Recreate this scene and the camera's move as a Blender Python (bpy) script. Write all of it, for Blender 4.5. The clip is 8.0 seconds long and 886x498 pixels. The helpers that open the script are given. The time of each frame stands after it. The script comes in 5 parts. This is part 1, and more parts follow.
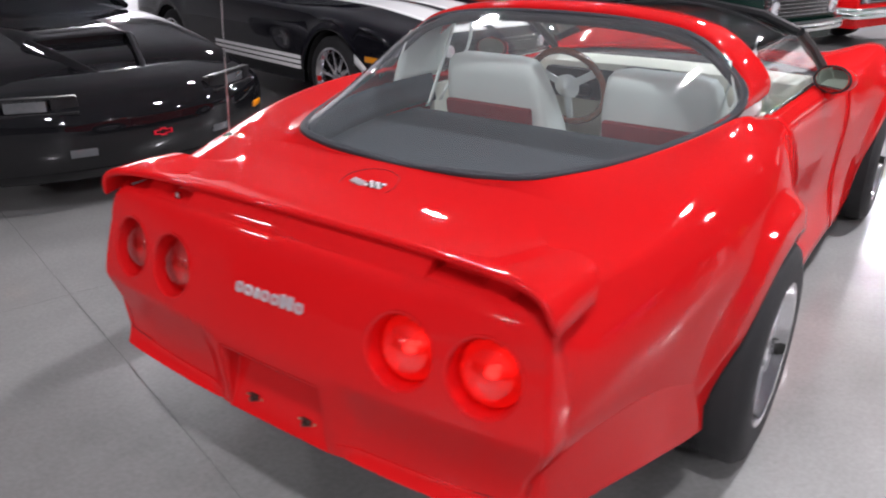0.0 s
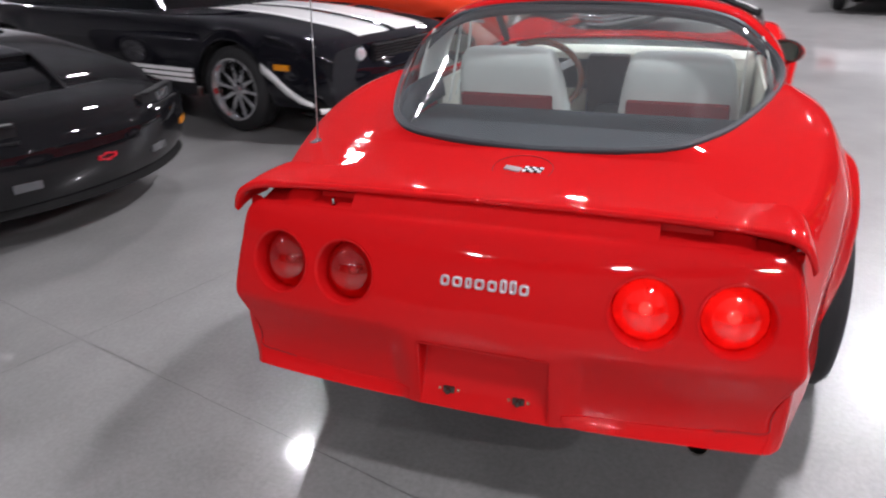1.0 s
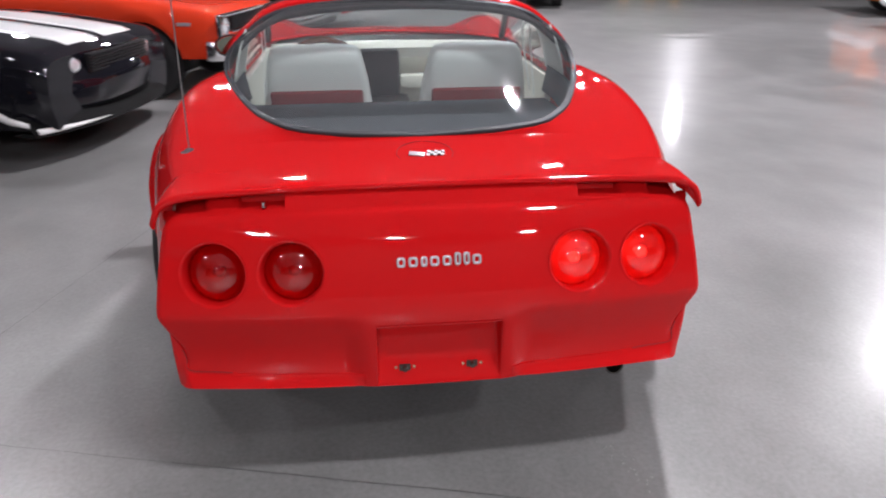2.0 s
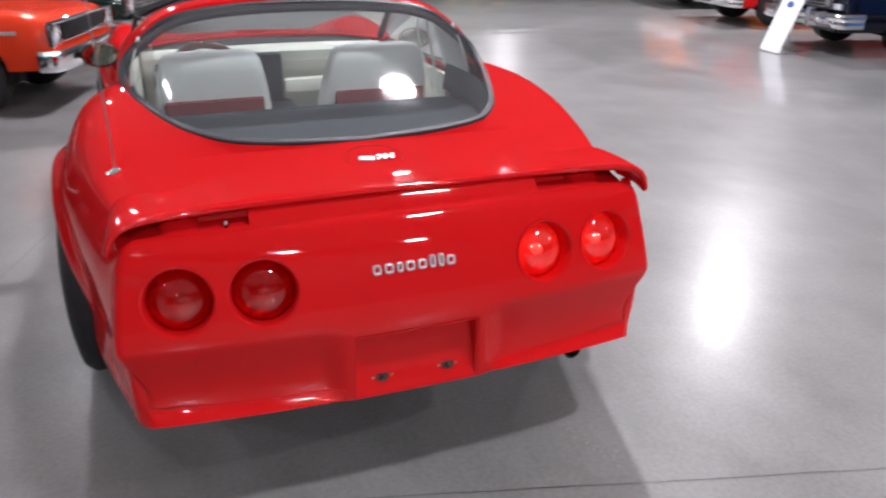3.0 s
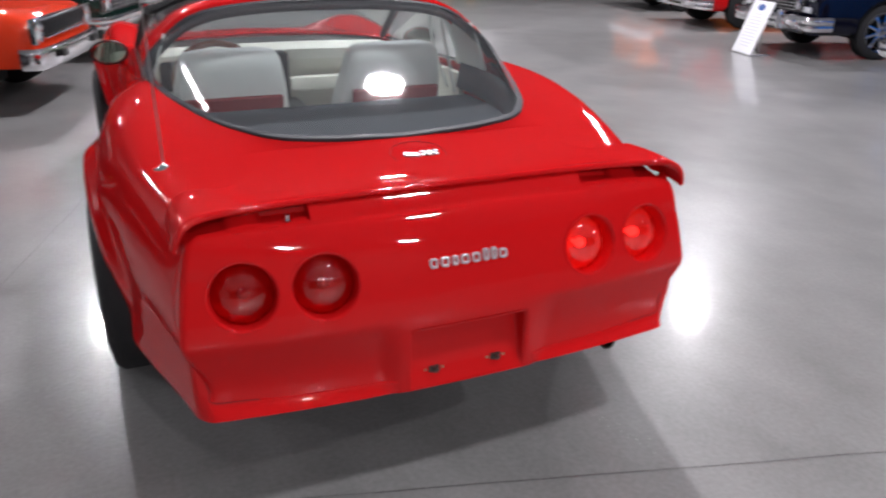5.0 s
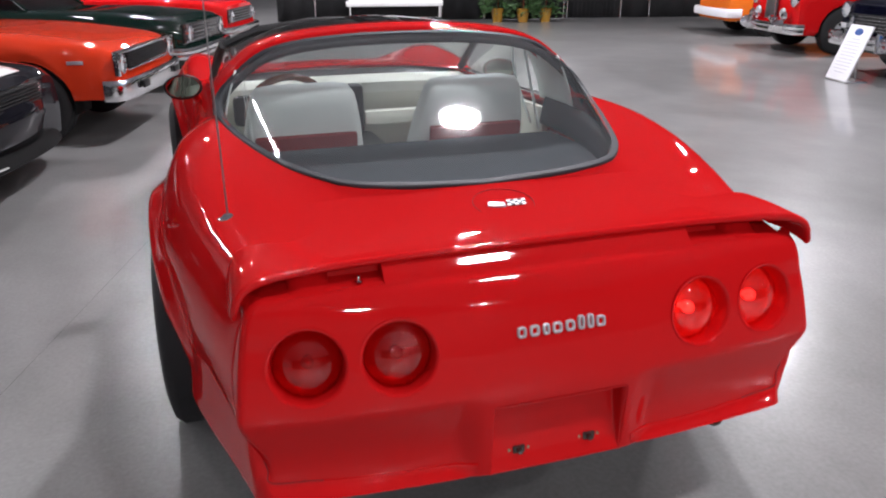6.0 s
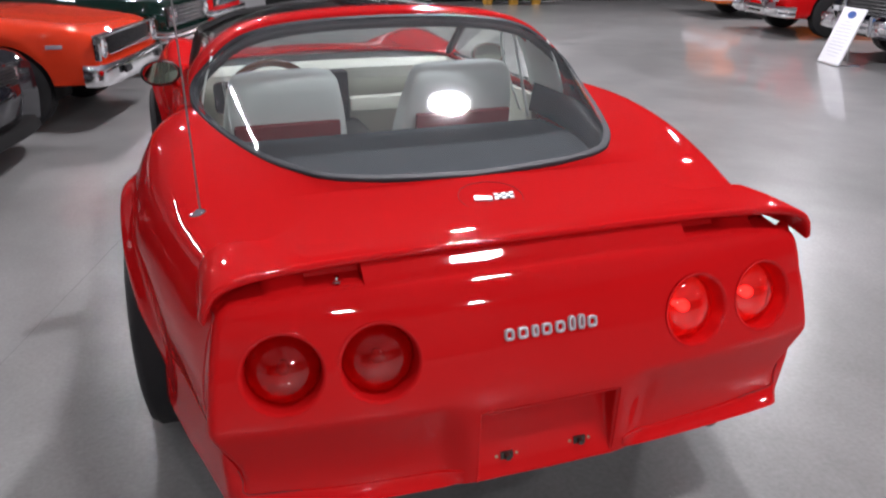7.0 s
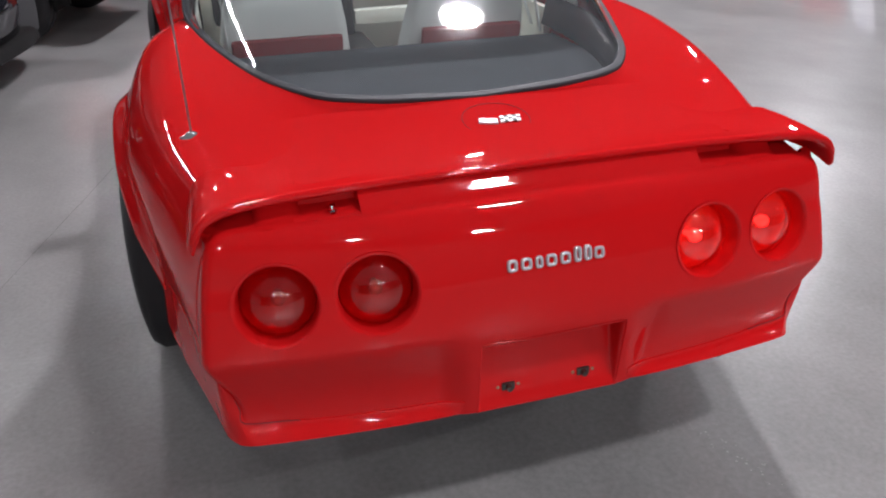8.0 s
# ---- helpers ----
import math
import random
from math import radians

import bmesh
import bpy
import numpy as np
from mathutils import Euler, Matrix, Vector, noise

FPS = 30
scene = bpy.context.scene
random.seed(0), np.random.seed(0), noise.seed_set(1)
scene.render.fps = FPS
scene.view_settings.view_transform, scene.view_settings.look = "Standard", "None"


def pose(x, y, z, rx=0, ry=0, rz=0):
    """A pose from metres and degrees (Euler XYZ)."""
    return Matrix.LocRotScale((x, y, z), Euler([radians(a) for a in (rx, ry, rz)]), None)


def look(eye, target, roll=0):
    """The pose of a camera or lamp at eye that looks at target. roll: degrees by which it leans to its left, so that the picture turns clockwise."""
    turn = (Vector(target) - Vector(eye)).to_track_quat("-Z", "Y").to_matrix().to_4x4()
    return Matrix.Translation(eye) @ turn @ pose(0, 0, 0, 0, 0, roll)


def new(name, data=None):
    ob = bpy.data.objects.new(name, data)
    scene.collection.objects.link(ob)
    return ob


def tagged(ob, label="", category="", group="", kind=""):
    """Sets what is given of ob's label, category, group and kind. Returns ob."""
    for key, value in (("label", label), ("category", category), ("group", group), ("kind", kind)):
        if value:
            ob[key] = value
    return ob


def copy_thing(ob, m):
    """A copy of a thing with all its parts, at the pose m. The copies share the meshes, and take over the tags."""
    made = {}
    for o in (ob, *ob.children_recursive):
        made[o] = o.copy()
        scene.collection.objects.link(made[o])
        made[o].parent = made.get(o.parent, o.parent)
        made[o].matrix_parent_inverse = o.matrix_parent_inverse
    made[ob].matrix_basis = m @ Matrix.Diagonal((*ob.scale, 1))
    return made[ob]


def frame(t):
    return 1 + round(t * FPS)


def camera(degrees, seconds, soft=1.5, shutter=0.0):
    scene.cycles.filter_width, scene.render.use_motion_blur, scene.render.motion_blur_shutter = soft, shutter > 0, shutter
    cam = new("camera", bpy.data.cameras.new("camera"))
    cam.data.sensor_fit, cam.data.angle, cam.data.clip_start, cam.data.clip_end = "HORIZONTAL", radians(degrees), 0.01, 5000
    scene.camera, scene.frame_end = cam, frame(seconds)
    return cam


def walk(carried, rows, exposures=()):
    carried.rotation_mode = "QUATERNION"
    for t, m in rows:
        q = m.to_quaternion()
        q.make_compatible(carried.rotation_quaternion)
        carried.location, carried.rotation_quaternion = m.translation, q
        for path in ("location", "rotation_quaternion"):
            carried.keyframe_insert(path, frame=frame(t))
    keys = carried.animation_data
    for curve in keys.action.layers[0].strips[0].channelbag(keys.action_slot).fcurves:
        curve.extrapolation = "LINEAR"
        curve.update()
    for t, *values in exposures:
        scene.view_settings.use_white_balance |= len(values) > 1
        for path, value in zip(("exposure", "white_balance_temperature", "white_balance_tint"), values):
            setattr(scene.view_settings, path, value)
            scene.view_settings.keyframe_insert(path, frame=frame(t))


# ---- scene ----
cam = camera(61.0, 8.0, soft=2.0, shutter=0.5)
PATH = [
    (0, (1.192, -0.999, 1.441), (0.14, 0.516, 0.666), 0.5),
    (0.5, (0.836, -1.269, 1.426), (-0.05, 0.352, 0.661), 0.1),
    (1, (0.445, -1.488, 1.425), (-0.179, 0.251, 0.659), -0.9),
    (1.5, (0.117, -1.664, 1.421), (-0.069, 0.175, 0.659), -1.6),
    (1.7, (-0.009, -1.684, 1.43), (-0.006, 0.162, 0.66), -0.9),
    (2.8, (-0.486, -1.623, 1.423), (0.048, 0.144, 0.655), -0.2),
    (3, (-0.506, -1.591, 1.431), (0.117, 0.145, 0.658), -0.2),
    (3.5, (-0.537, -1.561, 1.43), (0.226, 0.119, 0.657), -0.0),
    (4, (-0.55, -1.541, 1.437), (0.284, 0.102, 0.658), 0.5),
    (4.5, (-0.629, -1.549, 1.434), (0.192, 0.101, 0.656), 0.4),
    (5, (-0.731, -1.55, 1.429), (-0.019, 0.152, 0.658), 0.5),
    (5.2, (-0.74, -1.538, 1.428), (-0.099, 0.197, 0.669), 0.4),
    (6.3, (-0.664, -1.262, 1.433), (-0.117, 0.529, 0.731), -0.6),
    (6.5, (-0.658, -1.255, 1.437), (-0.096, 0.532, 0.737), -0.6),
    (7, (-0.642, -1.237, 1.427), (-0.077, 0.528, 0.676), -0.5),
    (7.5, (-0.625, -1.221, 1.427), (-0.101, 0.489, 0.532), -0.7),
    (8, (-0.598, -1.175, 1.421), (-0.094, 0.51, 0.469), -0.6),
]
walk(cam, [(t, look(e, g, r)) for t, e, g, r in PATH], [(0, 0.42), (1.0, 0.36), (1.6, 0.36), (3.0, 0.45), (3.5, 0.37), (4.0, 0.25), (8.0, 0.18)])

# ---- world and lamps of the hall ----
world = bpy.data.worlds.new("hall_air")
scene.world = world
world.use_nodes = True
world.node_tree.nodes["Background"].inputs[0].default_value = (0.75, 0.8, 0.9, 1)
world.node_tree.nodes["Background"].inputs[1].default_value = 0.03

LAMP_Z = 6.0
LAMP_POWER = 415
LAMPS = [Vector((x, y, LAMP_Z)) for x, y in ((2.1, 4.75), (-4.9, 6.9), (9.85, 9.85), (3.9, 12.2), (0.2, 21.2), (13.3, 29.0), (-1.8, 13.6), (-15.8, 10.5), (-5.7, -1.6), (9.5, -5.0), (1.85, -2.1), (14.5, 0.5), (-3.5, -11.0), (0.2, -11.6), (3.9, -12.2), (20.5, 5.0), (-8.5, 21.0))]
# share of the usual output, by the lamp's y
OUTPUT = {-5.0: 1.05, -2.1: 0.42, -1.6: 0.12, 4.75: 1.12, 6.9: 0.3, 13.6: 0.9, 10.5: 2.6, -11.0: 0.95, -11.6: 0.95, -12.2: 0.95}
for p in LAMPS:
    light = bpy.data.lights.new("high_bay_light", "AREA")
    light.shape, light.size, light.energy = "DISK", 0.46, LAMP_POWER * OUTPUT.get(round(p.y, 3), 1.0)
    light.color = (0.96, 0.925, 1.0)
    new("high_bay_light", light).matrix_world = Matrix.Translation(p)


# ---- materials ----
def material(name, color, rough=0.5, metal=0.0, coat=0.0, vary=0.12, scale=6.0, bump=0.0, bump_scale=60.0, spec=0.5, coat_rough=0.03):
    """Principled surface with noise in colour at two scales, in roughness and in relief."""
    m = bpy.data.materials.new(name)
    m.use_nodes = True
    nt = m.node_tree
    b = nt.nodes["Principled BSDF"]
    co = nt.nodes.new("ShaderNodeTexCoord")
    n1 = nt.nodes.new("ShaderNodeTexNoise")
    n1.inputs["Scale"].default_value, n1.inputs["Detail"].default_value = scale, 6
    n2 = nt.nodes.new("ShaderNodeTexNoise")
    n2.inputs["Scale"].default_value, n2.inputs["Detail"].default_value = scale * 14, 3
    add = nt.nodes.new("ShaderNodeMath")
    add.operation = "MULTIPLY_ADD"
    add.inputs[1].default_value = 0.35
    mix = nt.nodes.new("ShaderNodeMix")
    mix.data_type = "RGBA"
    mix.inputs["A"].default_value = (*[c * (1 - vary) for c in color], 1)
    mix.inputs["B"].default_value = (*[min(1, c * (1 + vary)) for c in color], 1)
    for n in (n1, n2):
        nt.links.new(co.outputs["Object"], n.inputs["Vector"])
    nt.links.new(n2.outputs["Fac"], add.inputs[0])
    nt.links.new(n1.outputs["Fac"], add.inputs[2])
    sub = nt.nodes.new("ShaderNodeMath")
    sub.operation = "SUBTRACT"
    sub.inputs[1].default_value = 0.17
    nt.links.new(add.outputs[0], sub.inputs[0])
    nt.links.new(sub.outputs[0], mix.inputs["Factor"])
    nt.links.new(mix.outputs["Result"], b.inputs["Base Color"])
    b.inputs["Roughness"].default_value = rough
    b.inputs["Metallic"].default_value = metal
    b.inputs["Specular IOR Level"].default_value = spec
    b.inputs["Coat Weight"].default_value = coat
    b.inputs["Coat Roughness"].default_value = coat_rough
    if bump:
        n3 = nt.nodes.new("ShaderNodeTexNoise")
        n3.inputs["Scale"].default_value, n3.inputs["Detail"].default_value = bump_scale, 4
        nt.links.new(co.outputs["Object"], n3.inputs["Vector"])
        bp = nt.nodes.new("ShaderNodeBump")
        bp.inputs["Strength"].default_value, bp.inputs["Distance"].default_value = bump, 0.004
        nt.links.new(n3.outputs["Fac"], bp.inputs["Height"])
        nt.links.new(bp.outputs["Normal"], b.inputs["Normal"])
    return m


def clear_glass(name, tint, haze=0.0, film_color=(0.55, 0.58, 0.60), gloss=0.02, scatter=False, face=0.045):
    """A thin pane: it lets tinted light through, mirrors by Fresnel and carries a dusty film that also paints in
    reflected haze, or scatters light through itself.
    """
    m = bpy.data.materials.new(name)
    m.use_nodes = True
    nt = m.node_tree
    nt.nodes.clear()
    out = nt.nodes.new("ShaderNodeOutputMaterial")
    tr = nt.nodes.new("ShaderNodeBsdfTransparent")
    tr.inputs[0].default_value = (*tint, 1)
    gl = nt.nodes.new("ShaderNodeBsdfGlossy")
    gl.inputs["Roughness"].default_value = gloss
    gl.inputs[0].default_value = (1, 1, 1, 1)
    lw = nt.nodes.new("ShaderNodeLayerWeight")
    lw.inputs["Blend"].default_value = 0.5
    power = nt.nodes.new("ShaderNodeMath")
    power.operation = "POWER"
    power.inputs[1].default_value = 5.0
    nt.links.new(lw.outputs["Facing"], power.inputs[0])
    fr = nt.nodes.new("ShaderNodeMapRange")
    fr.inputs["To Min"].default_value, fr.inputs["To Max"].default_value = face, 1.0
    nt.links.new(power.outputs[0], fr.inputs["Value"])
    mx = nt.nodes.new("ShaderNodeMixShader")
    haze_layer = nt.nodes.new("ShaderNodeBsdfDiffuse")
    haze_layer.inputs[0].default_value = (*film_color, 1)
    if scatter:
        glow = nt.nodes.new("ShaderNodeBsdfTranslucent")
        glow.inputs[0].default_value = (*film_color, 1)
        both = nt.nodes.new("ShaderNodeMixShader")
        both.inputs[0].default_value = 0.55
        nt.links.new(haze_layer.outputs[0], both.inputs[1])
        nt.links.new(glow.outputs[0], both.inputs[2])
        haze_layer = both
    film = nt.nodes.new("ShaderNodeMixShader")
    film.inputs[0].default_value = haze
    nt.links.new(tr.outputs[0], film.inputs[1])
    nt.links.new(haze_layer.outputs[0], film.inputs[2])
    nt.links.new(fr.outputs[0], mx.inputs[0])
    nt.links.new(film.outputs[0], mx.inputs[1])
    nt.links.new(gl.outputs[0], mx.inputs[2])
    nt.links.new(mx.outputs[0], out.inputs[0])
    return m


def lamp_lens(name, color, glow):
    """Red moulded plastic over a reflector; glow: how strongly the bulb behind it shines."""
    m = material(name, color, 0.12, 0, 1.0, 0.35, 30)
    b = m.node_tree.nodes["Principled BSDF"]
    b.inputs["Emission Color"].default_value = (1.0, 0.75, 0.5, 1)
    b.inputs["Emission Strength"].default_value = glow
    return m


def concrete():
    """Polished grey slab: clouds, trowel marks, fine speckle, uneven gloss."""
    m = bpy.data.materials.new("polished_concrete")
    m.use_nodes = True
    nt = m.node_tree
    b = nt.nodes["Principled BSDF"]
    co = nt.nodes.new("ShaderNodeTexCoord")

    def tex(scale, detail, stretch=None):
        n = nt.nodes.new("ShaderNodeTexNoise")
        n.inputs["Scale"].default_value, n.inputs["Detail"].default_value = scale, detail
        n.inputs["Roughness"].default_value = 0.6
        src = co.outputs["Object"]
        if stretch:
            mp = nt.nodes.new("ShaderNodeMapping")
            mp.inputs["Scale"].default_value = stretch
            mp.inputs["Rotation"].default_value = (0, 0, 0.5)
            nt.links.new(src, mp.inputs[0])
            src = mp.outputs[0]
        nt.links.new(src, n.inputs["Vector"])
        return n

    clouds, marks, specks = tex(0.45, 3), tex(2.2, 7, (1.0, 0.75, 1.0)), tex(60, 4)
    m1 = nt.nodes.new("ShaderNodeMath")
    m1.operation = "MULTIPLY_ADD"
    m1.inputs[1].default_value = 0.62
    nt.links.new(marks.outputs["Fac"], m1.inputs[0])
    m2 = nt.nodes.new("ShaderNodeMath")
    m2.operation = "MULTIPLY"
    m2.inputs[1].default_value = 0.38
    nt.links.new(clouds.outputs["Fac"], m2.inputs[0])
    nt.links.new(m2.outputs[0], m1.inputs[2])
    ramp = nt.nodes.new("ShaderNodeMix")
    ramp.data_type = "RGBA"
    ramp.inputs["A"].default_value = (0.052, 0.052, 0.049, 1)
    ramp.inputs["B"].default_value = (0.405, 0.402, 0.392, 1)
    nt.links.new(m1.outputs[0], ramp.inputs["Factor"])
    sp = nt.nodes.new("ShaderNodeMix")
    sp.data_type, sp.blend_type = "RGBA", "OVERLAY"
    sp.inputs["Factor"].default_value = 0.3
    nt.links.new(ramp.outputs["Result"], sp.inputs["A"])
    nt.links.new(specks.outputs["Fac"], sp.inputs["B"])
    nt.links.new(sp.outputs["Result"], b.inputs["Base Color"])
    rr = nt.nodes.new("ShaderNodeMapRange")
    rr.inputs["To Min"].default_value, rr.inputs["To Max"].default_value = 0.28, 0.35
    nt.links.new(marks.outputs["Fac"], rr.inputs["Value"])
    nt.links.new(rr.outputs[0], b.inputs["Roughness"])
    b.inputs["Specular IOR Level"].default_value = 0.5
    wave = tex(7.0, 3)
    bump = nt.nodes.new("ShaderNodeBump")
    bump.inputs["Strength"].default_value, bump.inputs["Distance"].default_value = 0.10, 0.006
    nt.links.new(wave.outputs["Fac"], bump.inputs["Height"])
    nt.links.new(bump.outputs["Normal"], b.inputs["Coat Normal"])
    b.inputs["Coat Weight"].default_value, b.inputs["Coat Roughness"].default_value = 0.5, 0.07
    return m


def waves(m, scale, depth, layer="Coat Normal"):
    """Long shallow waves in the clear coat, or in the surface itself."""
    nt = m.node_tree
    co, n, bp = nt.nodes.new("ShaderNodeTexCoord"), nt.nodes.new("ShaderNodeTexNoise"), nt.nodes.new("ShaderNodeBump")
    n.inputs["Scale"].default_value, n.inputs["Detail"].default_value = scale, 2
    bp.inputs["Strength"].default_value, bp.inputs["Distance"].default_value = 1.0, depth
    nt.links.new(co.outputs["Object"], n.inputs["Vector"])
    nt.links.new(n.outputs["Fac"], bp.inputs["Height"])
    nt.links.new(bp.outputs["Normal"], nt.nodes["Principled BSDF"].inputs[layer])


RED = material("red_lacquer", (0.54, 0.0075, 0.009), 0.6, 0, 0.62, 0.05, 3, spec=0.0)
BLACK = material("black_lacquer", (0.006, 0.006, 0.007), 0.6, 0, 0.9, 0.2, 3, spec=0.0)
ORANGE = material("orange_lacquer", (0.60, 0.042, 0.014), 0.6, 0, 1.0, 0.05, 3, spec=0.0)
GREEN = material("dark_green_lacquer", (0.004, 0.016, 0.012), 0.6, 0, 1.0, 0.1, 3, spec=0.0)
NAVY = material("navy_lacquer", (0.0035, 0.004, 0.011), 0.6, 0, 1.0, 0.1, 3, spec=0.0)
BLUE = material("bright_blue_lacquer", (0.018, 0.15, 0.50), 0.6, 0, 1.0, 0.08, 3, spec=0.0)
WHITE = material("white_lacquer", (0.8, 0.8, 0.79), 0.6, 0, 1.0, 0.03, 3, spec=0.0)
VAN_ORANGE = material("amber_lacquer", (0.75, 0.17, 0.02), 0.6, 0, 1.0, 0.06, 3, spec=0.0)
for paint in (RED, BLACK):
    waves(paint, 11.0, 0.0008)
CHROME = material("chrome", (0.82, 0.82, 0.84), 0.06, 1.0, 0, 0.04, 8)
waves(CHROME, 22.0, 0.004, "Normal")
MIRROR = material("mirror_glass", (0.42, 0.43, 0.36), 0.02, 1.0, 0, 0.0, 8)
ALLOY = material("polished_alloy", (0.88, 0.88, 0.90), 0.18, 0.6, 0, 0.06, 20)
STEEL = material("brushed_steel", (0.5, 0.5, 0.5), 0.3, 1.0, 0, 0.15, 20)
RUBBER = material("tyre_rubber", (0.011, 0.011, 0.012), 0.75, 0, 0, 0.25, 20, 0.3, 200)
GASKET = material("grey_window_gasket", (0.026, 0.029, 0.034), 0.55, 0, 0, 0.12, 15, spec=0.22)
TRIM = material("black_trim", (0.012, 0.012, 0.013), 0.4, 0, 0, 0.2, 12, 0.1, spec=0.25)
UNDER = material("dark_undercoat", (0.010, 0.010, 0.010), 0.8, 0, 0, 0.3, 9, 0.3, spec=0.08)
VINYL = material("pale_vinyl", (0.74, 0.79, 0.755), 0.45, 0, 0, 0.06, 8, 0.25, 140)
CREAM = material("cream_vinyl", (0.74, 0.73, 0.64), 0.5, 0, 0, 0.06, 8, 0.2, 140)
OXBLOOD = material("oxblood_carpet", (0.17, 0.012, 0.014), 0.85, 0, 0, 0.25, 40, 0.5, 300)
CARPET = material("charcoal_carpet", (0.022, 0.029, 0.036), 0.9, 0, 0, 0.25, 30, 0.5, 300)
WOOD = material("varnished_wood", (0.16, 0.045, 0.018), 0.25, 0, 1.0, 0.3, 20)
LENS = lamp_lens("red_lamp_lens", (0.34, 0.004, 0.008), 0.0)
LENS_RED = clear_glass("red_lens_plastic", (0.78, 0.012, 0.014), 0.26, (0.66, 0.006, 0.008), 0.012, True, 0.09)
REFLECTOR = material("lamp_reflector", (0.68, 0.48, 0.44), 0.45, 0.3, 0, 0.1, 40)
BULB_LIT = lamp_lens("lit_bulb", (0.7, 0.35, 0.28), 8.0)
DARK_CLIP = material("dark_spring_clip", (0.10, 0.095, 0.085), 0.3, 0.9, 0, 0.3, 60)
SILVER = material("satin_silver", (0.60, 0.60, 0.62), 0.28, 0.55, 0.3, 0.05, 30)
SMOKY = material("smoky_lens", (0.10, 0.105, 0.11), 0.12, 0.2, 1.0, 0.2, 40)
AMBER = material("amber_lens", (0.75, 0.27, 0.01), 0.2, 0, 1.0, 0.1, 30)
HEADLAMP = material("headlamp_glass", (0.72, 0.74, 0.76), 0.12, 0.5, 1.0, 0.3, 60)
# the haze puts the hall's pale sheen into the pane as diffuse colour
GLASS = clear_glass("window_glass", (0.95, 0.98, 0.97), 0.06, gloss=0.035)
DARK_GLASS = clear_glass("smoked_glass", (0.12, 0.13, 0.14))
SCREEN_GLASS = clear_glass("green_tinted_glass", (0.70, 0.76, 0.75), 0.03)
ROOF_GLASS = clear_glass("tinted_roof_glass", (0.62, 0.65, 0.66))
FLOOR = concrete()
FLECK = material("pale_chip", (0.36, 0.38, 0.34), 0.6, 0, 0, 0.3, 60)
JOINT = material("joint_filler", (0.11, 0.11, 0.11), 0.7, 0, 0, 0.2, 20)
CURTAIN = material("black_drape", (0.012, 0.012, 0.013), 0.9, 0, 0, 0.3, 5, 0.3, 80)
WALL = material("painted_block_wall", (0.50, 0.50, 0.51), 0.7, 0, 0, 0.08, 1.5, 0.15, 40)
SOUTH = material("dark_grey_wall", (0.07, 0.07, 0.065), 0.8, 0, 0, 0.15, 1.5, 0.1, 30)
DECK = material("grey_roof_deck", (0.34, 0.35, 0.37), 0.7, 0, 0, 0.15, 1.0)
PAPER = material("white_sign_board", (0.82, 0.83, 0.85), 0.4, 0, 0.3, 0.03, 5)
INK = material("grey_print", (0.55, 0.56, 0.60), 0.6, 0, 0, 0.1, 20)
BLUE_INK = material("blue_print", (0.03, 0.09, 0.30), 0.5, 0, 0, 0.1, 20)
LEAF = material("leaf", (0.045, 0.11, 0.03), 0.45, 0, 0.2, 0.4, 12)
POT = material("yellow_glazed_pot", (0.38, 0.20, 0.02), 0.35, 0, 0.6, 0.15, 8)
GOLD = material("yellow_plate_metal", (0.45, 0.40, 0.25), 0.35, 0.9, 0, 0.2, 40)


# ---- mesh tools ----
def part(name, bm, mat, parent=None, label="", smooth=True, sharp=40, thick=0.0, bevel=0.0):
    """Links a bmesh as one mesh object, under parent where there is one."""
    bmesh.ops.recalc_face_normals(bm, faces=bm.faces)
    if thick:
        c = sum((v.co for v in bm.verts), Vector()) / len(bm.verts)
        c.z -= 0.3
        if sum(f.normal.dot(f.calc_center_median() - c) * f.calc_area() for f in bm.faces) < 0:
            bmesh.ops.reverse_faces(bm, faces=bm.faces)
    for f in bm.faces:
        f.smooth = smooth
    if smooth:
        lim = radians(sharp)
        for e in bm.edges:
            if len(e.link_faces) == 2 and e.calc_face_angle(0) > lim:
                e.smooth = False
    me = bpy.data.meshes.new(name)
    bm.to_mesh(me)
    bm.free()
    me.materials.append(mat)
    ob = new(name, me)
    if parent:
        ob.parent = parent
    if thick:
        s = ob.modifiers.new("thickness", "SOLIDIFY")
        s.thickness, s.offset = thick, -1
    if bevel:
        s = ob.modifiers.new("edge", "BEVEL")
        s.width, s.segments, s.limit_method = bevel, 2, "ANGLE"
    return tagged(ob, label)


def grid(rows, close_u=False, close_v=False, cap=False):
    """A bmesh skin through rows of points."""
    bm = bmesh.new()
    vs = [[bm.verts.new(p) for p in r] for r in rows]
    n, k = len(rows), len(rows[0])
    for i in range(n - (0 if close_v else 1)):
        for j in range(k - (0 if close_u else 1)):
            q = [vs[i][j], vs[i][(j + 1) % k], vs[(i + 1) % n][(j + 1) % k], vs[(i + 1) % n][j]]
            q = list(dict.fromkeys(q))
            if len(q) > 2:
                bm.faces.new(q)
    if cap:
        bm.faces.new(vs[0])
        bm.faces.new(vs[-1][::-1])
    return bm


def weld(bm, d=0.0004):
    bmesh.ops.remove_doubles(bm, verts=bm.verts, dist=d)
    return bm


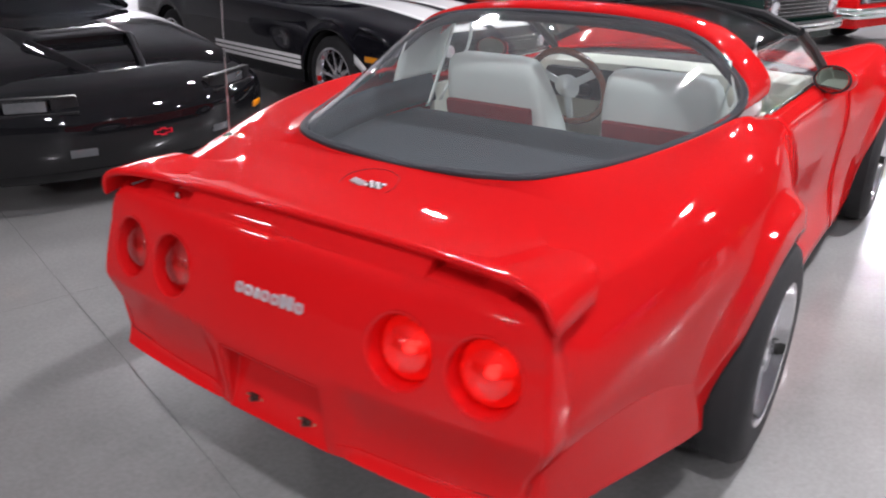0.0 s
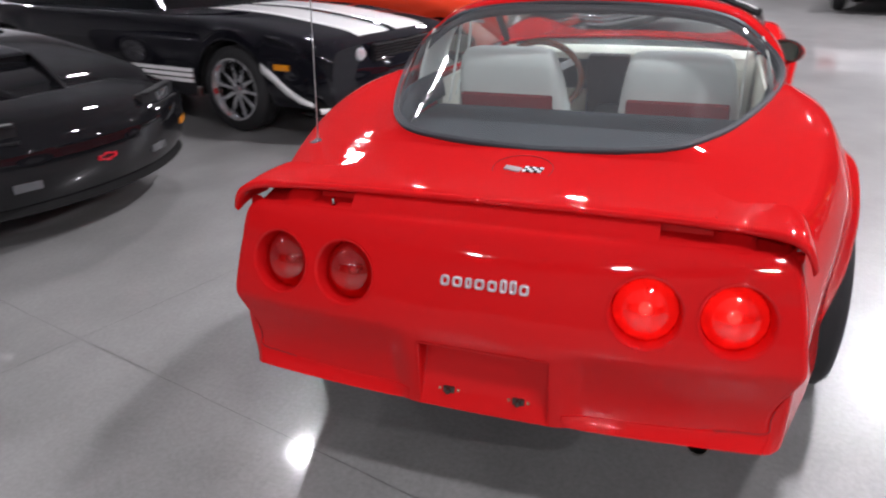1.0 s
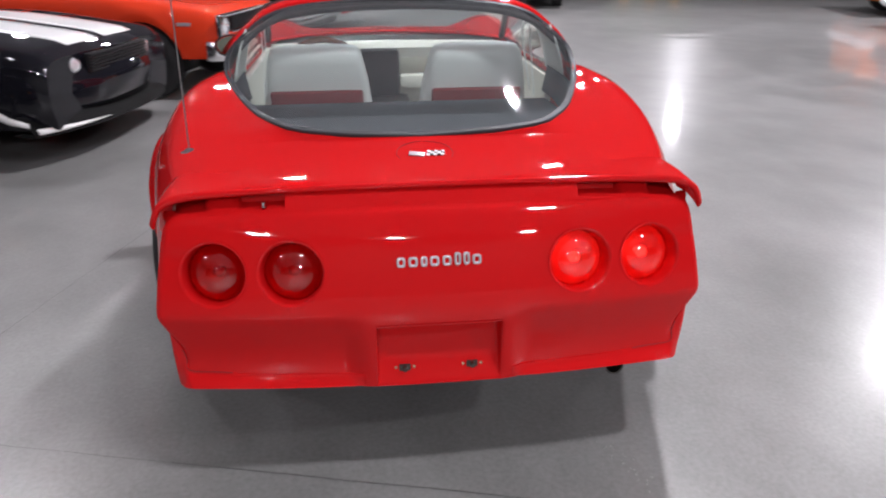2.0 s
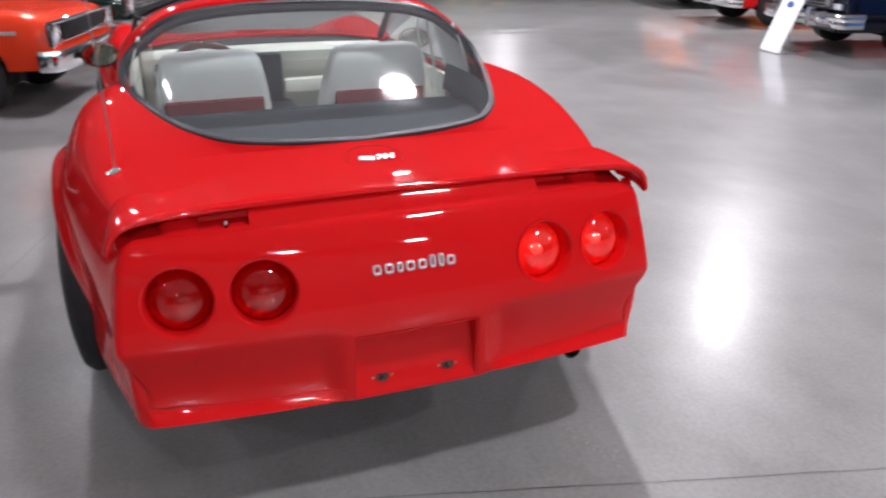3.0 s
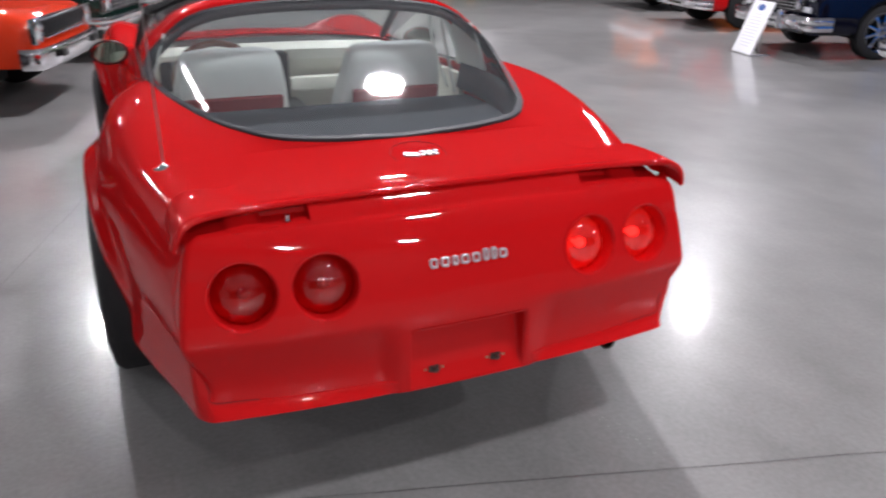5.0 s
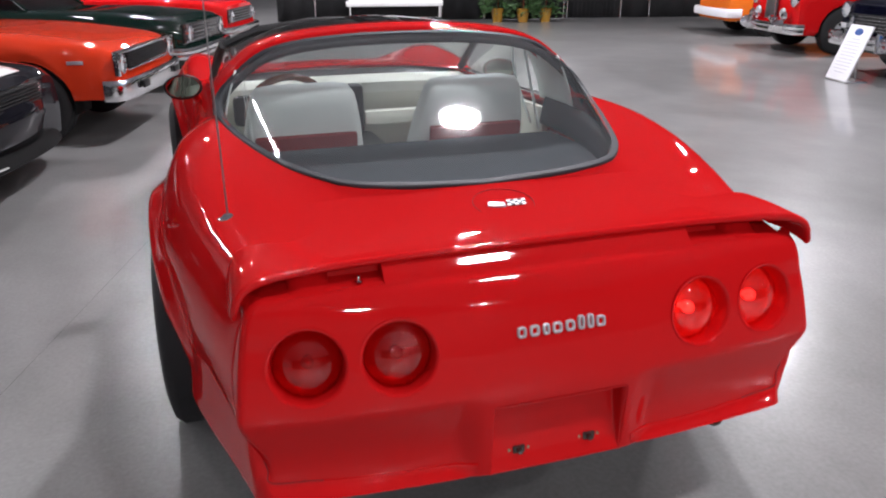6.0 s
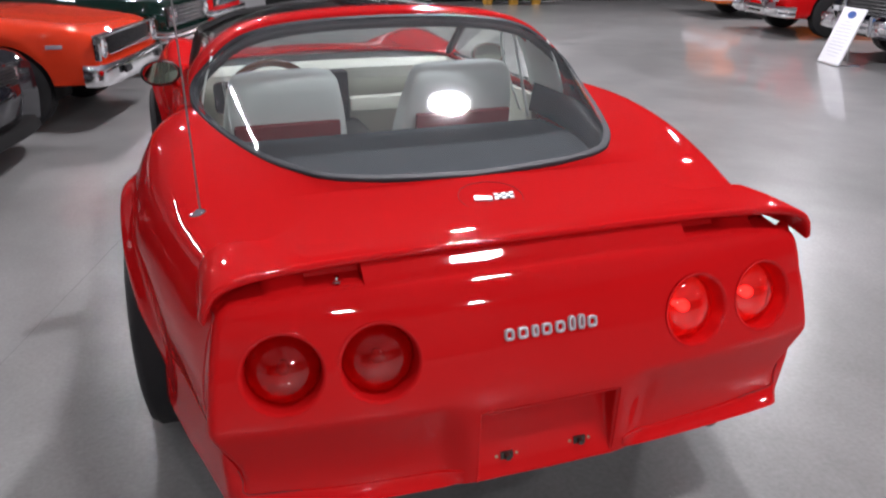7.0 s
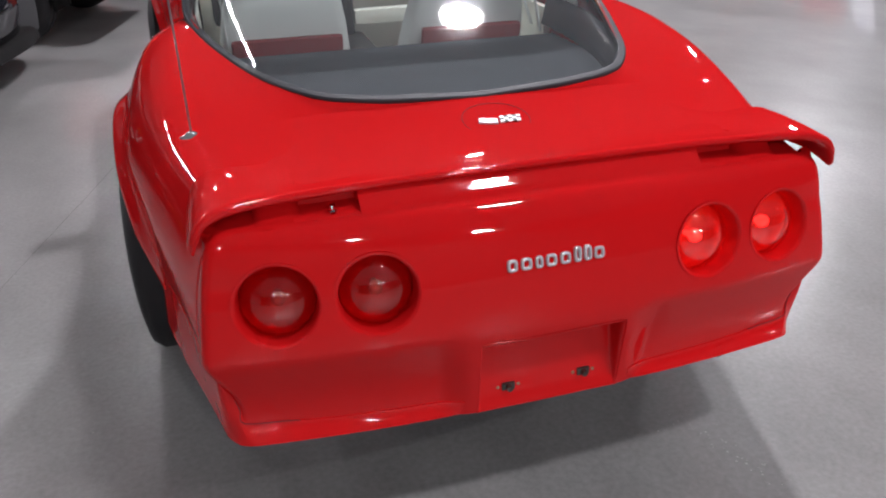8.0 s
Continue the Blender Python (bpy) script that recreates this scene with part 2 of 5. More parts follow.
def box(sx, sy, sz, at=(0, 0, 0), bevel=0.0, turn=None, seg=2):
    bm = bmesh.new()
    bmesh.ops.create_cube(bm, size=1)
    bmesh.ops.scale(bm, vec=(sx, sy, sz), verts=bm.verts)
    if bevel:
        bmesh.ops.bevel(bm, geom=bm.edges[:], offset=bevel, segments=seg, affect="EDGES", profile=0.6)
    if turn:
        bmesh.ops.transform(bm, matrix=turn, verts=bm.verts)
    bmesh.ops.translate(bm, vec=at, verts=bm.verts)
    return bm


def lathe(profile, seg=40, axis="z", at=(0, 0, 0), turn=None):
    """Turned body from (radius, height) pairs."""
    rows = []
    for r, h in profile:
        r = max(r, 0.0002)
        rows.append([(r * math.cos(2 * math.pi * k / seg), r * math.sin(2 * math.pi * k / seg), h) for k in range(seg)])
    bm = grid(rows, close_u=True)
    m = {"z": Matrix.Identity(4), "y": Matrix.Rotation(radians(90), 4, "X"), "x": Matrix.Rotation(radians(90), 4, "Y")}[axis]
    if turn:
        m = turn @ m
    bmesh.ops.transform(bm, matrix=Matrix.Translation(at) @ m, verts=bm.verts)
    return bm


def tube(points, r, seg=10):
    """Round bar along points."""
    pts = [Vector(p) for p in points]
    rows = []
    for i, p in enumerate(pts):
        d = (pts[min(i + 1, len(pts) - 1)] - pts[max(i - 1, 0)]).normalized()
        a = d.orthogonal().normalized() if i == 0 else (a - d * a.dot(d)).normalized()
        b = d.cross(a)
        rr = r[i] if isinstance(r, (list, tuple)) else r
        rows.append([p + a * rr * math.cos(2 * math.pi * k / seg) + b * rr * math.sin(2 * math.pi * k / seg) for k in range(seg)])
    return grid(rows, close_u=True, cap=True)


def join(*bms):
    out = bmesh.new()
    for b in bms:
        me = bpy.data.meshes.new("tmp")
        b.to_mesh(me)
        b.free()
        out.from_mesh(me)
        bpy.data.meshes.remove(me)
    return out


def spline(keys, t):
    """Cardinal spline through rows (t, values...), flat past the ends."""
    ts = [k[0] for k in keys]
    if t <= ts[0]:
        return np.array(keys[0][1:], float)
    if t >= ts[-1]:
        return np.array(keys[-1][1:], float)
    i = max(j for j in range(len(ts) - 1) if ts[j] <= t)
    p = [np.array(keys[max(0, min(len(keys) - 1, i + o))][1:], float) for o in (-1, 0, 1, 2)]
    tt = [ts[max(0, min(len(ts) - 1, i + o))] for o in (-1, 0, 1, 2)]
    h = tt[2] - tt[1]
    m1 = (p[2] - p[0]) / max(tt[2] - tt[0], 1e-6) * h
    m2 = (p[3] - p[1]) / max(tt[3] - tt[1], 1e-6) * h
    s = (t - tt[1]) / h
    # no overshoot on flat stretches
    d = p[2] - p[1]
    for m in (m1, m2):
        for c in range(len(d)):
            if abs(d[c]) < 1e-9 or m[c] * d[c] < 0:
                m[c] = 0 if abs(d[c]) < 1e-9 else m[c] * 0.3
    return ((2 * s**3 - 3 * s**2 + 1) * p[1] + (s**3 - 2 * s**2 + s) * m1 + (-2 * s**3 + 3 * s**2) * p[2] + (s**3 - s**2) * m2)


def smooth_line(pts, sub=5):
    keys = [(i, *p) for i, p in enumerate(pts)]
    n = len(pts) - 1
    return [tuple(spline(keys, i / sub)) for i in range(n * sub + 1)]


def section_row(keys, y, arches, sub=4):
    """Half cross-section of a car's skin at y, from the middle outwards and down."""
    v = spline(keys, y)
    pts = [[v[2 * k], v[2 * k + 1]] for k in range(7)]
    for ya, za, r in arches:
        if abs(y - ya) < r:
            lip = za + math.sqrt(r * r - (y - ya) ** 2)
            if lip > pts[6][1]:
                pts[6] = [pts[5][0] + 0.004, lip]
                pts[5] = [pts[5][0] + 0.008, max(pts[5][1], lip + 0.02)]
                pts[4][1] = max(pts[4][1], pts[5][1] + 0.06)
    return [(p[0], y, p[1]) for p in smooth_line(pts, sub)]


def skin(keys, y0, y1, arches=(), step=0.03, side=0, extra=()):
    """Car skin between y0 and y1. side 0: both halves as one mesh; 1 or -1: that half alone."""
    ys = list(np.linspace(y0, y1, max(3, int(abs(y1 - y0) / step) + 1)))
    for ya, za, r in arches:
        for a in (0.999, 0.985, 0.95, 0.9):
            ys += [y for y in (ya - r * a, ya + r * a) if y0 < y < y1]
    ys += [y for y in extra if y0 < y < y1]
    halves = []
    for sd in ((side,) if side else (1, -1)):
        halves.append(grid([[(sd * x, yy, z) for x, yy, z in section_row(keys, y, arches)] for y in sorted(ys)]))
    return weld(join(*halves), 0.0006)


def carve(ob, cutters):
    """Cuts closed bmeshes out of ob for good."""
    tools = []
    for c in cutters:
        bmesh.ops.recalc_face_normals(c, faces=c.faces)
        me = bpy.data.meshes.new("cut")
        c.to_mesh(me)
        c.free()
        o = new("cut", me)
        tools.append(o)
        md = ob.modifiers.new("cut", "BOOLEAN")
        md.object, md.operation, md.solver = o, "DIFFERENCE", "EXACT"
    dg = bpy.context.evaluated_depsgraph_get()
    me = bpy.data.meshes.new_from_object(ob.evaluated_get(dg))
    ob.modifiers.clear()
    ob.data = me
    for o in tools:
        m = o.data
        bpy.data.objects.remove(o)
        bpy.data.meshes.remove(m)
    bm = bmesh.new()
    bm.from_mesh(me)
    for f in bm.faces:
        f.smooth = True
    for e in bm.edges:
        e.smooth = not (len(e.link_faces) == 2 and e.calc_face_angle(0) > radians(32))
    bm.to_mesh(me)
    bm.free()


def thing(name, at, label, category, group="", heading=0.0):
    """Empty at a thing's base. heading: degrees, 0 looks along +y."""
    e = new(name)
    e.empty_display_size = 0.2
    e.matrix_world = pose(*at, 0, 0, heading)
    return tagged(e, label, category, group)


def wheel(parent, x, y, r, width, rim_r, side, spokes=5, style="spoke"):
    """Tyre with a rim, its outer face towards side."""
    w = width / 2
    prof = [(rim_r, -w * 0.8), (rim_r + 0.01, -w), (r * 0.80, -w * 1.02), (r * 0.94, -w * 0.92), (r, -w * 0.72), (r, -w * 0.1), (r - 0.006, -w * 0.08), (r - 0.006, w * 0.08), (r, w * 0.1),
            (r, w * 0.72), (r * 0.94, w * 0.92), (r * 0.80, w * 1.02), (rim_r + 0.01, w), (rim_r, w * 0.8)]
    ob = part("wheel", lathe(prof, 48, "x", (x, y, r)), RUBBER, parent, "black rubber tyre on a bright rim")
    f = 1 if side > 0 else -1
    rim = lathe([(rim_r + 0.012, f * w * 1.0), (rim_r - 0.004, f * w * 0.98), (rim_r - 0.02, f * w * 0.7), (rim_r - 0.035, f * w * 0.2), (rim_r - 0.03, -f * w * 0.8)], 40, "x", (x, y, r))
    part("rim", rim, CHROME, ob, "bright chrome wheel rim")
    if style == "slot":
        part("wheel_dish", lathe([(0.075, f * w * 0.45), (rim_r * 0.55, f * w * 0.66), (rim_r * 0.62, f * w * 0.70), (rim_r - 0.03, f * w * 0.60), (rim_r - 0.022, f * w * 0.42)], 40, "x", (x, y, r)), ALLOY, ob, "bright dished wheel centre")
    finish = CHROME if style in ("wire", "bright") else ALLOY
    part("hub", lathe([(0.0, f * w * 0.72), (0.03, f * w * 0.72), (0.036, f * w * 0.62), (0.075, f * w * 0.5), (0.08, f * w * 0.2), (0.0, f * w * 0.2)], 24, "x", (x, y, r)), finish, ob)
    for k in range(spokes):
        a = 2 * math.pi * (k + 0.3) / spokes
        reach = rim_r - 0.05
        spoke = box(0.03, {"spoke": 0.07, "wire": 0.016, "bright": 0.038}.get(style, 0.09), reach, (0, 0, 0), 0.008, Matrix.Translation((0, 0, 0.04 + reach / 2)))
        bmesh.ops.transform(spoke, matrix=Matrix.Translation((x + f * w * (0.62 if style == "slot" else 0.42), y, r)) @ Matrix.Rotation(a, 4, "X"), verts=spoke.verts)
        part("spoke", spoke, finish, ob)
    part("brake_drum", lathe([(0.0, -f * 0.02), (rim_r - 0.05, -f * 0.02), (rim_r - 0.05, -f * 0.05), (0.0, -f * 0.05)], 24, "x", (x, y, r)), UNDER, ob)
    return ob


# ---- hall ----
def slab(name, x0, x1, y0, y1, z0, z1, mat, label=""):
    bm = box(x1 - x0, y1 - y0, z1 - z0, ((x0 + x1) / 2, (y0 + y1) / 2, (z0 + z1) / 2))
    return tagged(part(name, bm, mat, None, label, False), kind="structure")


slab("floor", -17, 26, -15, 44, -0.25, 0, FLOOR, "polished grey concrete floor with saw-cut joints")
slab("ceiling", -17, 26, -15, 44, 7.4, 7.6, DECK, "grey metal roof deck")
slab("wall_south", -17, 26, -15.3, -15, 0, 7.4, SOUTH, "dark grey painted wall")
slab("wall_north", -17, 26, 44, 44.3, 0, 7.4, WALL, "grey painted block wall")
slab("wall_west", -17.3, -17, -15, 44, 0, 7.4, WALL, "grey painted block wall")
slab("wall_east", 26, 26.3, -15, 44, 0, 7.4, WALL, "grey painted block wall")


def joint(name, p, d, a, b, w=0.0022):
    """Saw cut in the slab, filled a little proud of it."""
    d = Vector((*d, 0)).normalized()
    n = Vector((-d.y, d.x, 0))
    rng = random.Random(name)
    rows = []
    k = int((b - a) / 0.15)
    for i in range(k + 1):
        c = Vector((*p, 0.0015)) + d * (a + (b - a) * i / k) + n * rng.uniform(-0.002, 0.002)
        ww = w * rng.uniform(0.35, 0.6)
        rows.append([c - n * ww, c + n * ww])
    bm = grid(rows)
    bmesh.ops.solidify(bm, geom=bm.faces[:], thickness=0.0012)
    return tagged(part(name, bm, JOINT, None, "dark saw-cut joint in the concrete", False), kind="structure")


JD = (1.0, -0.272)
joint("floor_joint_1", (0.0, -0.016), JD, -12, 16)
joint("floor_joint_2", (-1.23, 2.43), (0.272, 1.0), -16, 30)
joint("floor_joint_3", (0.0 + 0.26 * 6, -0.016 + 0.966 * 6), JD, -14, 16)
joint("floor_joint_4", (0.0 - 0.26 * 6, -0.016 - 0.966 * 6), JD, -12, 16)
joint("floor_joint_5", (-1.23 - 5.8, 2.43 + 1.56), (0.272, 1.0), -16, 30)

rng = random.Random(5)
bm = bmesh.new()
for k in range(70):
    t = rng.random()
    c = Vector((0.46 + 0.16 * t + rng.gauss(0, 0.02), 0.20 - 0.30 * t + rng.gauss(0, 0.03), 0)) if k < 45 else Vector((rng.uniform(-3, 3), rng.uniform(-1, 4), 0))
    n, r = rng.randint(4, 6), rng.uniform(0.0012, 0.0045)
    ring_lo = [bm.verts.new(c + Vector((r * math.cos(6.283 * i / n) * rng.uniform(0.5, 1.2), r * math.sin(6.283 * i / n) * rng.uniform(0.5, 1.2), 0.0004))) for i in range(n)]
    top = bm.verts.new(c + Vector((0, 0, 0.0016)))
    for i in range(n):
        bm.faces.new((ring_lo[i], ring_lo[(i + 1) % n], top))
tagged(part("floor_flecks", bm, FLECK, None, "pale flecks and chips on the concrete", False), category="floor marks", kind="stuff")

fixture = thing("high_bay_lamp", LAMPS[0], "round high-bay lamp hung under the roof deck", "ceiling lamp", "high-bay lamps")
part("housing", lathe([(0.0, 0.16), (0.10, 0.16), (0.12, 0.12), (0.25, 0.06), (0.26, 0.012), (0.245, 0.012), (0.235, 0.03), (0.0, 0.05)], 32), STEEL, fixture)
part("hanger", tube([(0, 0, 0.15), (0, 0, 1.4)], 0.008, 6), TRIM, fixture)
for p in LAMPS[1:]:
    copy_thing(fixture, Matrix.Translation(p))


# ---- red sports car: x across, y forward from the tail, z up ----
REAR_AXLE, FRONT_AXLE = 1.08, 3.57
ARCHES = [(REAR_AXLE, 0.335, 0.365), (FRONT_AXLE, 0.335, 0.375)]
# y, then x z of: inner edge, inner panel, crest, shoulder, side, lower side, bottom edge
SKIN = [
    (0.115, 0, .797, .40, .797, .600, .795, .660, .775, .691, .690, .707, .545, .640, .335),
    (0.2, 0, 0.813, 0.41, 0.806, 0.615, 0.802, 0.66, 0.774, 0.714, 0.68, 0.725, 0.55, 0.674, 0.335),
    (0.3, 0, 0.838, 0.42, 0.828, 0.64, 0.819, 0.69, 0.785, 0.739, 0.68, 0.746, 0.56, 0.708, 0.335),
    (0.42, 0, 0.866, 0.44, 0.853, 0.672, 0.833, 0.728, 0.795, 0.768, 0.69, 0.772, 0.57, 0.745, 0.335),
    (0.5, 0, 0.882, 0.45, 0.872, 0.69, 0.848, 0.75, 0.808, 0.791, 0.7, 0.794, 0.58, 0.776, 0.335),
    (0.508, 0.2, 0.888, 0.45, 0.875, 0.692, 0.85, 0.752, 0.81, 0.793, 0.7, 0.796, 0.58, 0.778, 0.335),
    (0.52, 0.3, 0.894, 0.46, 0.878, 0.694, 0.853, 0.755, 0.812, 0.796, 0.7, 0.798, 0.58, 0.78, 0.335),
    (0.537, 0.365, 0.9, 0.47, 0.882, 0.697, 0.857, 0.758, 0.815, 0.799, 0.703, 0.801, 0.582, 0.783, 0.335),
    (0.574, 0.415, 0.906, 0.5, 0.888, 0.702, 0.866, 0.765, 0.824, 0.808, 0.71, 0.808, 0.59, 0.79, 0.335),
    (0.69, 0.486, 0.912, 0.56, 0.9, 0.712, 0.895, 0.78, 0.85, 0.829, 0.735, 0.83, 0.61, 0.812, 0.335),
    (0.76, 0.515, 0.916, 0.58, 0.909, 0.714, 0.91, 0.788, 0.866, 0.846, 0.748, 0.86, 0.63, 0.835, 0.335),
    (0.837, 0.546, 0.921, 0.6, 0.918, 0.708, 0.925, 0.785, 0.885, 0.842, 0.78, 0.866, 0.65, 0.855, 0.36),
    (1.03, 0.611, 0.939, 0.65, 0.943, 0.706, 0.950, 0.79, 0.908, 0.850, 0.80, 0.882, 0.69, 0.88, 0.3),
    (1.2, 0.661, 0.961, 0.68, 0.957, 0.708, 0.953, 0.788, 0.906, 0.848, 0.79, 0.882, 0.69, 0.88, 0.25),
    (1.30, .676, .955, .69, .950, .712, .943, .784, .893, .838, .770, .860, .640, .850, .22),
    (1.45, 0.672, 0.925, 0.69, 0.922, 0.712, 0.917, 0.770, 0.868, 0.808, 0.735, 0.812, 0.50, 0.825, 0.2),
    (1.6, 0.665, 0.9, 0.685, 0.9, 0.71, 0.896, 0.750, 0.848, 0.770, 0.70, 0.760, 0.42, 0.805, 0.19),
    (1.9, 0.66, 0.885, 0.68, 0.887, 0.7, 0.884, 0.735, 0.838, 0.752, 0.68, 0.742, 0.40, 0.795, 0.19),
    (2.4, 0.66, 0.878, 0.682, 0.88, 0.702, 0.878, 0.737, 0.833, 0.755, 0.672, 0.745, 0.40, 0.795, 0.19),
    (2.72, 0.655, 0.882, 0.682, 0.886, 0.71, 0.886, 0.752, 0.84, 0.775, 0.68, 0.765, 0.41, 0.80, 0.19),
    (2.8, 0.56, 0.893, 0.65, 0.893, 0.72, 0.892, 0.76, 0.845, 0.786, 0.69, 0.778, 0.43, 0.805, 0.19),
    (2.9, 0.36, 0.902, 0.6, 0.898, 0.722, 0.9, 0.775, 0.855, 0.805, 0.705, 0.80, 0.50, 0.81, 0.19),
    (2.96, 0, .906, .52, .898, .724, .906, .785, .862, .815, .715, .80, .520, .80, .19),
    (3.25, 0, .895, .46, .885, .722, .925, .795, .880, .842, .770, .850, .660, .80, .20),
    (3.57, 0, .865, .44, .858, .715, .930, .800, .885, .868, .770, .882, .695, .86, .24),
    (3.90, 0, .815, .42, .808, .690, .890, .778, .840, .842, .720, .852, .600, .82, .24),
    (4.25, 0, .745, .38, .742, .620, .800, .700, .750, .756, .640, .760, .520, .72, .24),
    (4.52, 0, .665, .32, .662, .500, .690, .580, .650, .640, .560, .640, .470, .60, .26),
    (4.66, 0, .590, .26, .588, .400, .595, .470, .570, .520, .510, .520, .450, .48, .30),
]


SKIN_Y = np.linspace(SKIN[0][0], SKIN[-1][0], 460)
SKIN_V = np.array([spline(SKIN, y) for y in SKIN_Y])
WEIGHTS = np.exp(-0.5 * (np.arange(-18, 19) * (SKIN_Y[1] - SKIN_Y[0]) / 0.065) ** 2)
SKIN_S = np.array([np.convolve(np.pad(c, 18, mode="reflect", reflect_type="odd"), WEIGHTS / WEIGHTS.sum(), "valid") for c in SKIN_V.T]).T


def skin_values(y):
    """Section of the red car at y: the inner edge as given, the rest evened out lengthways."""
    v = spline(SKIN, y)
    for k in range(4, 14):
        v[k] = np.interp(y, SKIN_Y, SKIN_S[:, k])
    return v


def flared_row(y, arches, flare=0.026):
    """Half section of the red car: the side ends at the wheel arch, whose edge swells into a flare."""
    v = skin_values(y)
    line = smooth_line([(v[2 * k], v[2 * k + 1]) for k in range(7)], 12)
    top, side = line[:37], line[36:]
    low = line[-1][1]
    for ya, za, r in arches:
        if abs(y - ya) < r:
            low = max(low, za + math.sqrt(r * r - (y - ya) ** 2))
    zs, xs = [p[1] for p in side[::-1]], [p[0] for p in side[::-1]]
    row = [(x, y, z) for x, z in top[::3]]
    for f in np.linspace(0, 1, 25)[1:]:
        z = side[0][1] + (low - side[0][1]) * f
        x = float(np.interp(z, zs, xs))
        for ya, za, r in arches:
            d = math.hypot(y - ya, z - za) - r
            k = min(1.0, max(0.0, (0.115 - d) / 0.062))
            fade = min(1.0, max(0.0, (z - 0.36) / 0.16))
            x += flare * k * k * (3 - 2 * k) * fade
        row.append((x, y, z))
    return row


def flared_skin(y0, y1, arches=(), step=0.02, side=0, extra=()):
    """Red car skin between y0 and y1: both halves, or one."""
    ys = list(np.linspace(y0, y1, max(3, int(abs(y1 - y0) / step) + 1)))
    for ya, za, r in arches:
        for a in (0.9995, 0.995, 0.985, 0.97, 0.95, 0.9):
            ys += [y for y in (ya - r * a, ya + r * a) if y0 < y < y1]
    ys = sorted(ys + [y for y in extra if y0 < y < y1])
    halves = [grid([[(sd * x, yy, z) for x, yy, z in flared_row(y, arches)] for y in ys]) for sd in ((side,) if side else (1, -1))]
    return weld(join(*halves), 0.0006)


def side_x(y, z):
    """Half width of the red car's side at y and height z."""
    row = flared_row(y, ())[13:][::-1]
    return float(np.interp(z, [p[2] for p in row], [p[0] for p in row]))


CAR = thing("sports_car", (0, 0, 0), "glossy red two-seat sports car with spoiler on concrete floor", "car")
part("rear_body", flared_skin(0.115, 1.555, ARCHES, 0.02, 0, (.5, .504, .508, .514, .52, .528, .537, .553, .574, .60)), RED, CAR, "red lacquered rear deck and fenders", thick=0.012)
part("front_body", flared_skin(2.726, 4.66, ARCHES, 0.035), RED, CAR, "red lacquered hood and front fenders", thick=0.012)
for s in (1, -1):
    d = part("door", flared_skin(1.561, 2.72, (), 0.06, s), RED, CAR, "closed red car door", thick=0.02)
    part("door_lining", box(0.03, 1.1, 0.52, (s * 0.655, 2.12, 0.60), 0.01), CREAM, d, "cream vinyl door lining")
    # mirror with a glass facing the tail
    MX, MY = (0.745, 2.33) if s > 0 else (-0.792, 2.27)
    prof = [(0.0, -0.085), (0.035, -0.075), (0.058, -0.045), (0.068, 0.0), (0.066, 0.012), (0.058, 0.014)]
    sq = Matrix.Rotation(radians(-26 if s > 0 else 10), 4, "Z") @ Matrix.Rotation(radians(-7), 4, "X") @ Matrix.Diagonal((1.20, 1, 0.78, 1))
    mir = part("door_mirror", lathe(prof, 32, "y", (MX, MY, 0.922), sq), RED, d, "red bullet door mirror")
    part("mirror_glass", lathe([(0.0, 0.0155), (0.03, 0.0154), (0.059, 0.015)], 32, "y", (MX, MY, 0.922), sq), MIRROR, mir, "mirror glass")
    part("mirror_rim", lathe([(0.060, 0.012), (0.064, 0.017), (0.070, 0.012), (0.066, 0.006)], 32, "y", (MX, MY, 0.922), sq), TRIM, mir)
    part("mirror_foot", tube([(s * 0.735, 2.33, 0.85), (s * 0.75, 2.325, 0.885), (s * 0.77, 2.32, 0.91)], 0.018), RED, mir)

# window outline: edge x y z, then the middle line's y z
OUT = [
    (0, .500, .880, .500, .880), (.20, .508, .888, .512, .8885), (.30, .520, .894, .535, .897), (.365, .537, .900, .570, .909), (.415, .574, .906, .620, .927),
    (.486, .690, .912, .730, .966), (.546, .837, .921, .860, 1.013), (.611, 1.030, .939, 1.000, 1.063), (.655, 1.200, .965, 1.120, 1.105), (.664, 1.285, .998, 1.200, 1.133),
    (.645, 1.330, 1.037, 1.260, 1.152), (.580, 1.348, 1.097, 1.320, 1.170), (.504, 1.362, 1.148, 1.358, 1.182), (.390, 1.385, 1.178, 1.385, 1.190), (.200, 1.402, 1.194, 1.402, 1.196),
    (0, 1.407, 1.198, 1.407, 1.198),
]
OUTLINE = smooth_line(OUT, 4)


HALF = [Vector(p[:3]) for p in OUTLINE]
LOOP = HALF[:-1] + [Vector((-p.x, p.y, p.z)) for p in HALF[:0:-1]]
CENTRE = Vector((0, 0.98, 1.04))
WN = Vector((0, -0.32, 0.947))


def bead(loop, inner, outer, up, down):
    """Rubber strip round a loop of points."""
    rows = []
    n = len(loop)
    for i, p in enumerate(loop):
        t = (loop[(i + 1) % n] - loop[i - 1]).normalized()
        o = t.cross(WN).normalized()
        if o.dot(p - CENTRE) < 0:
            o = -o
        rows.append([p - o * inner + WN * down, p - o * inner + WN * up * 0.7, p - o * (inner * 0.5) + WN * up, p + o * (outer * 0.6) + WN * up, p + o * outer + WN * up * 0.4, p + o * outer + WN * down])
    return grid(rows, close_u=True, close_v=True)


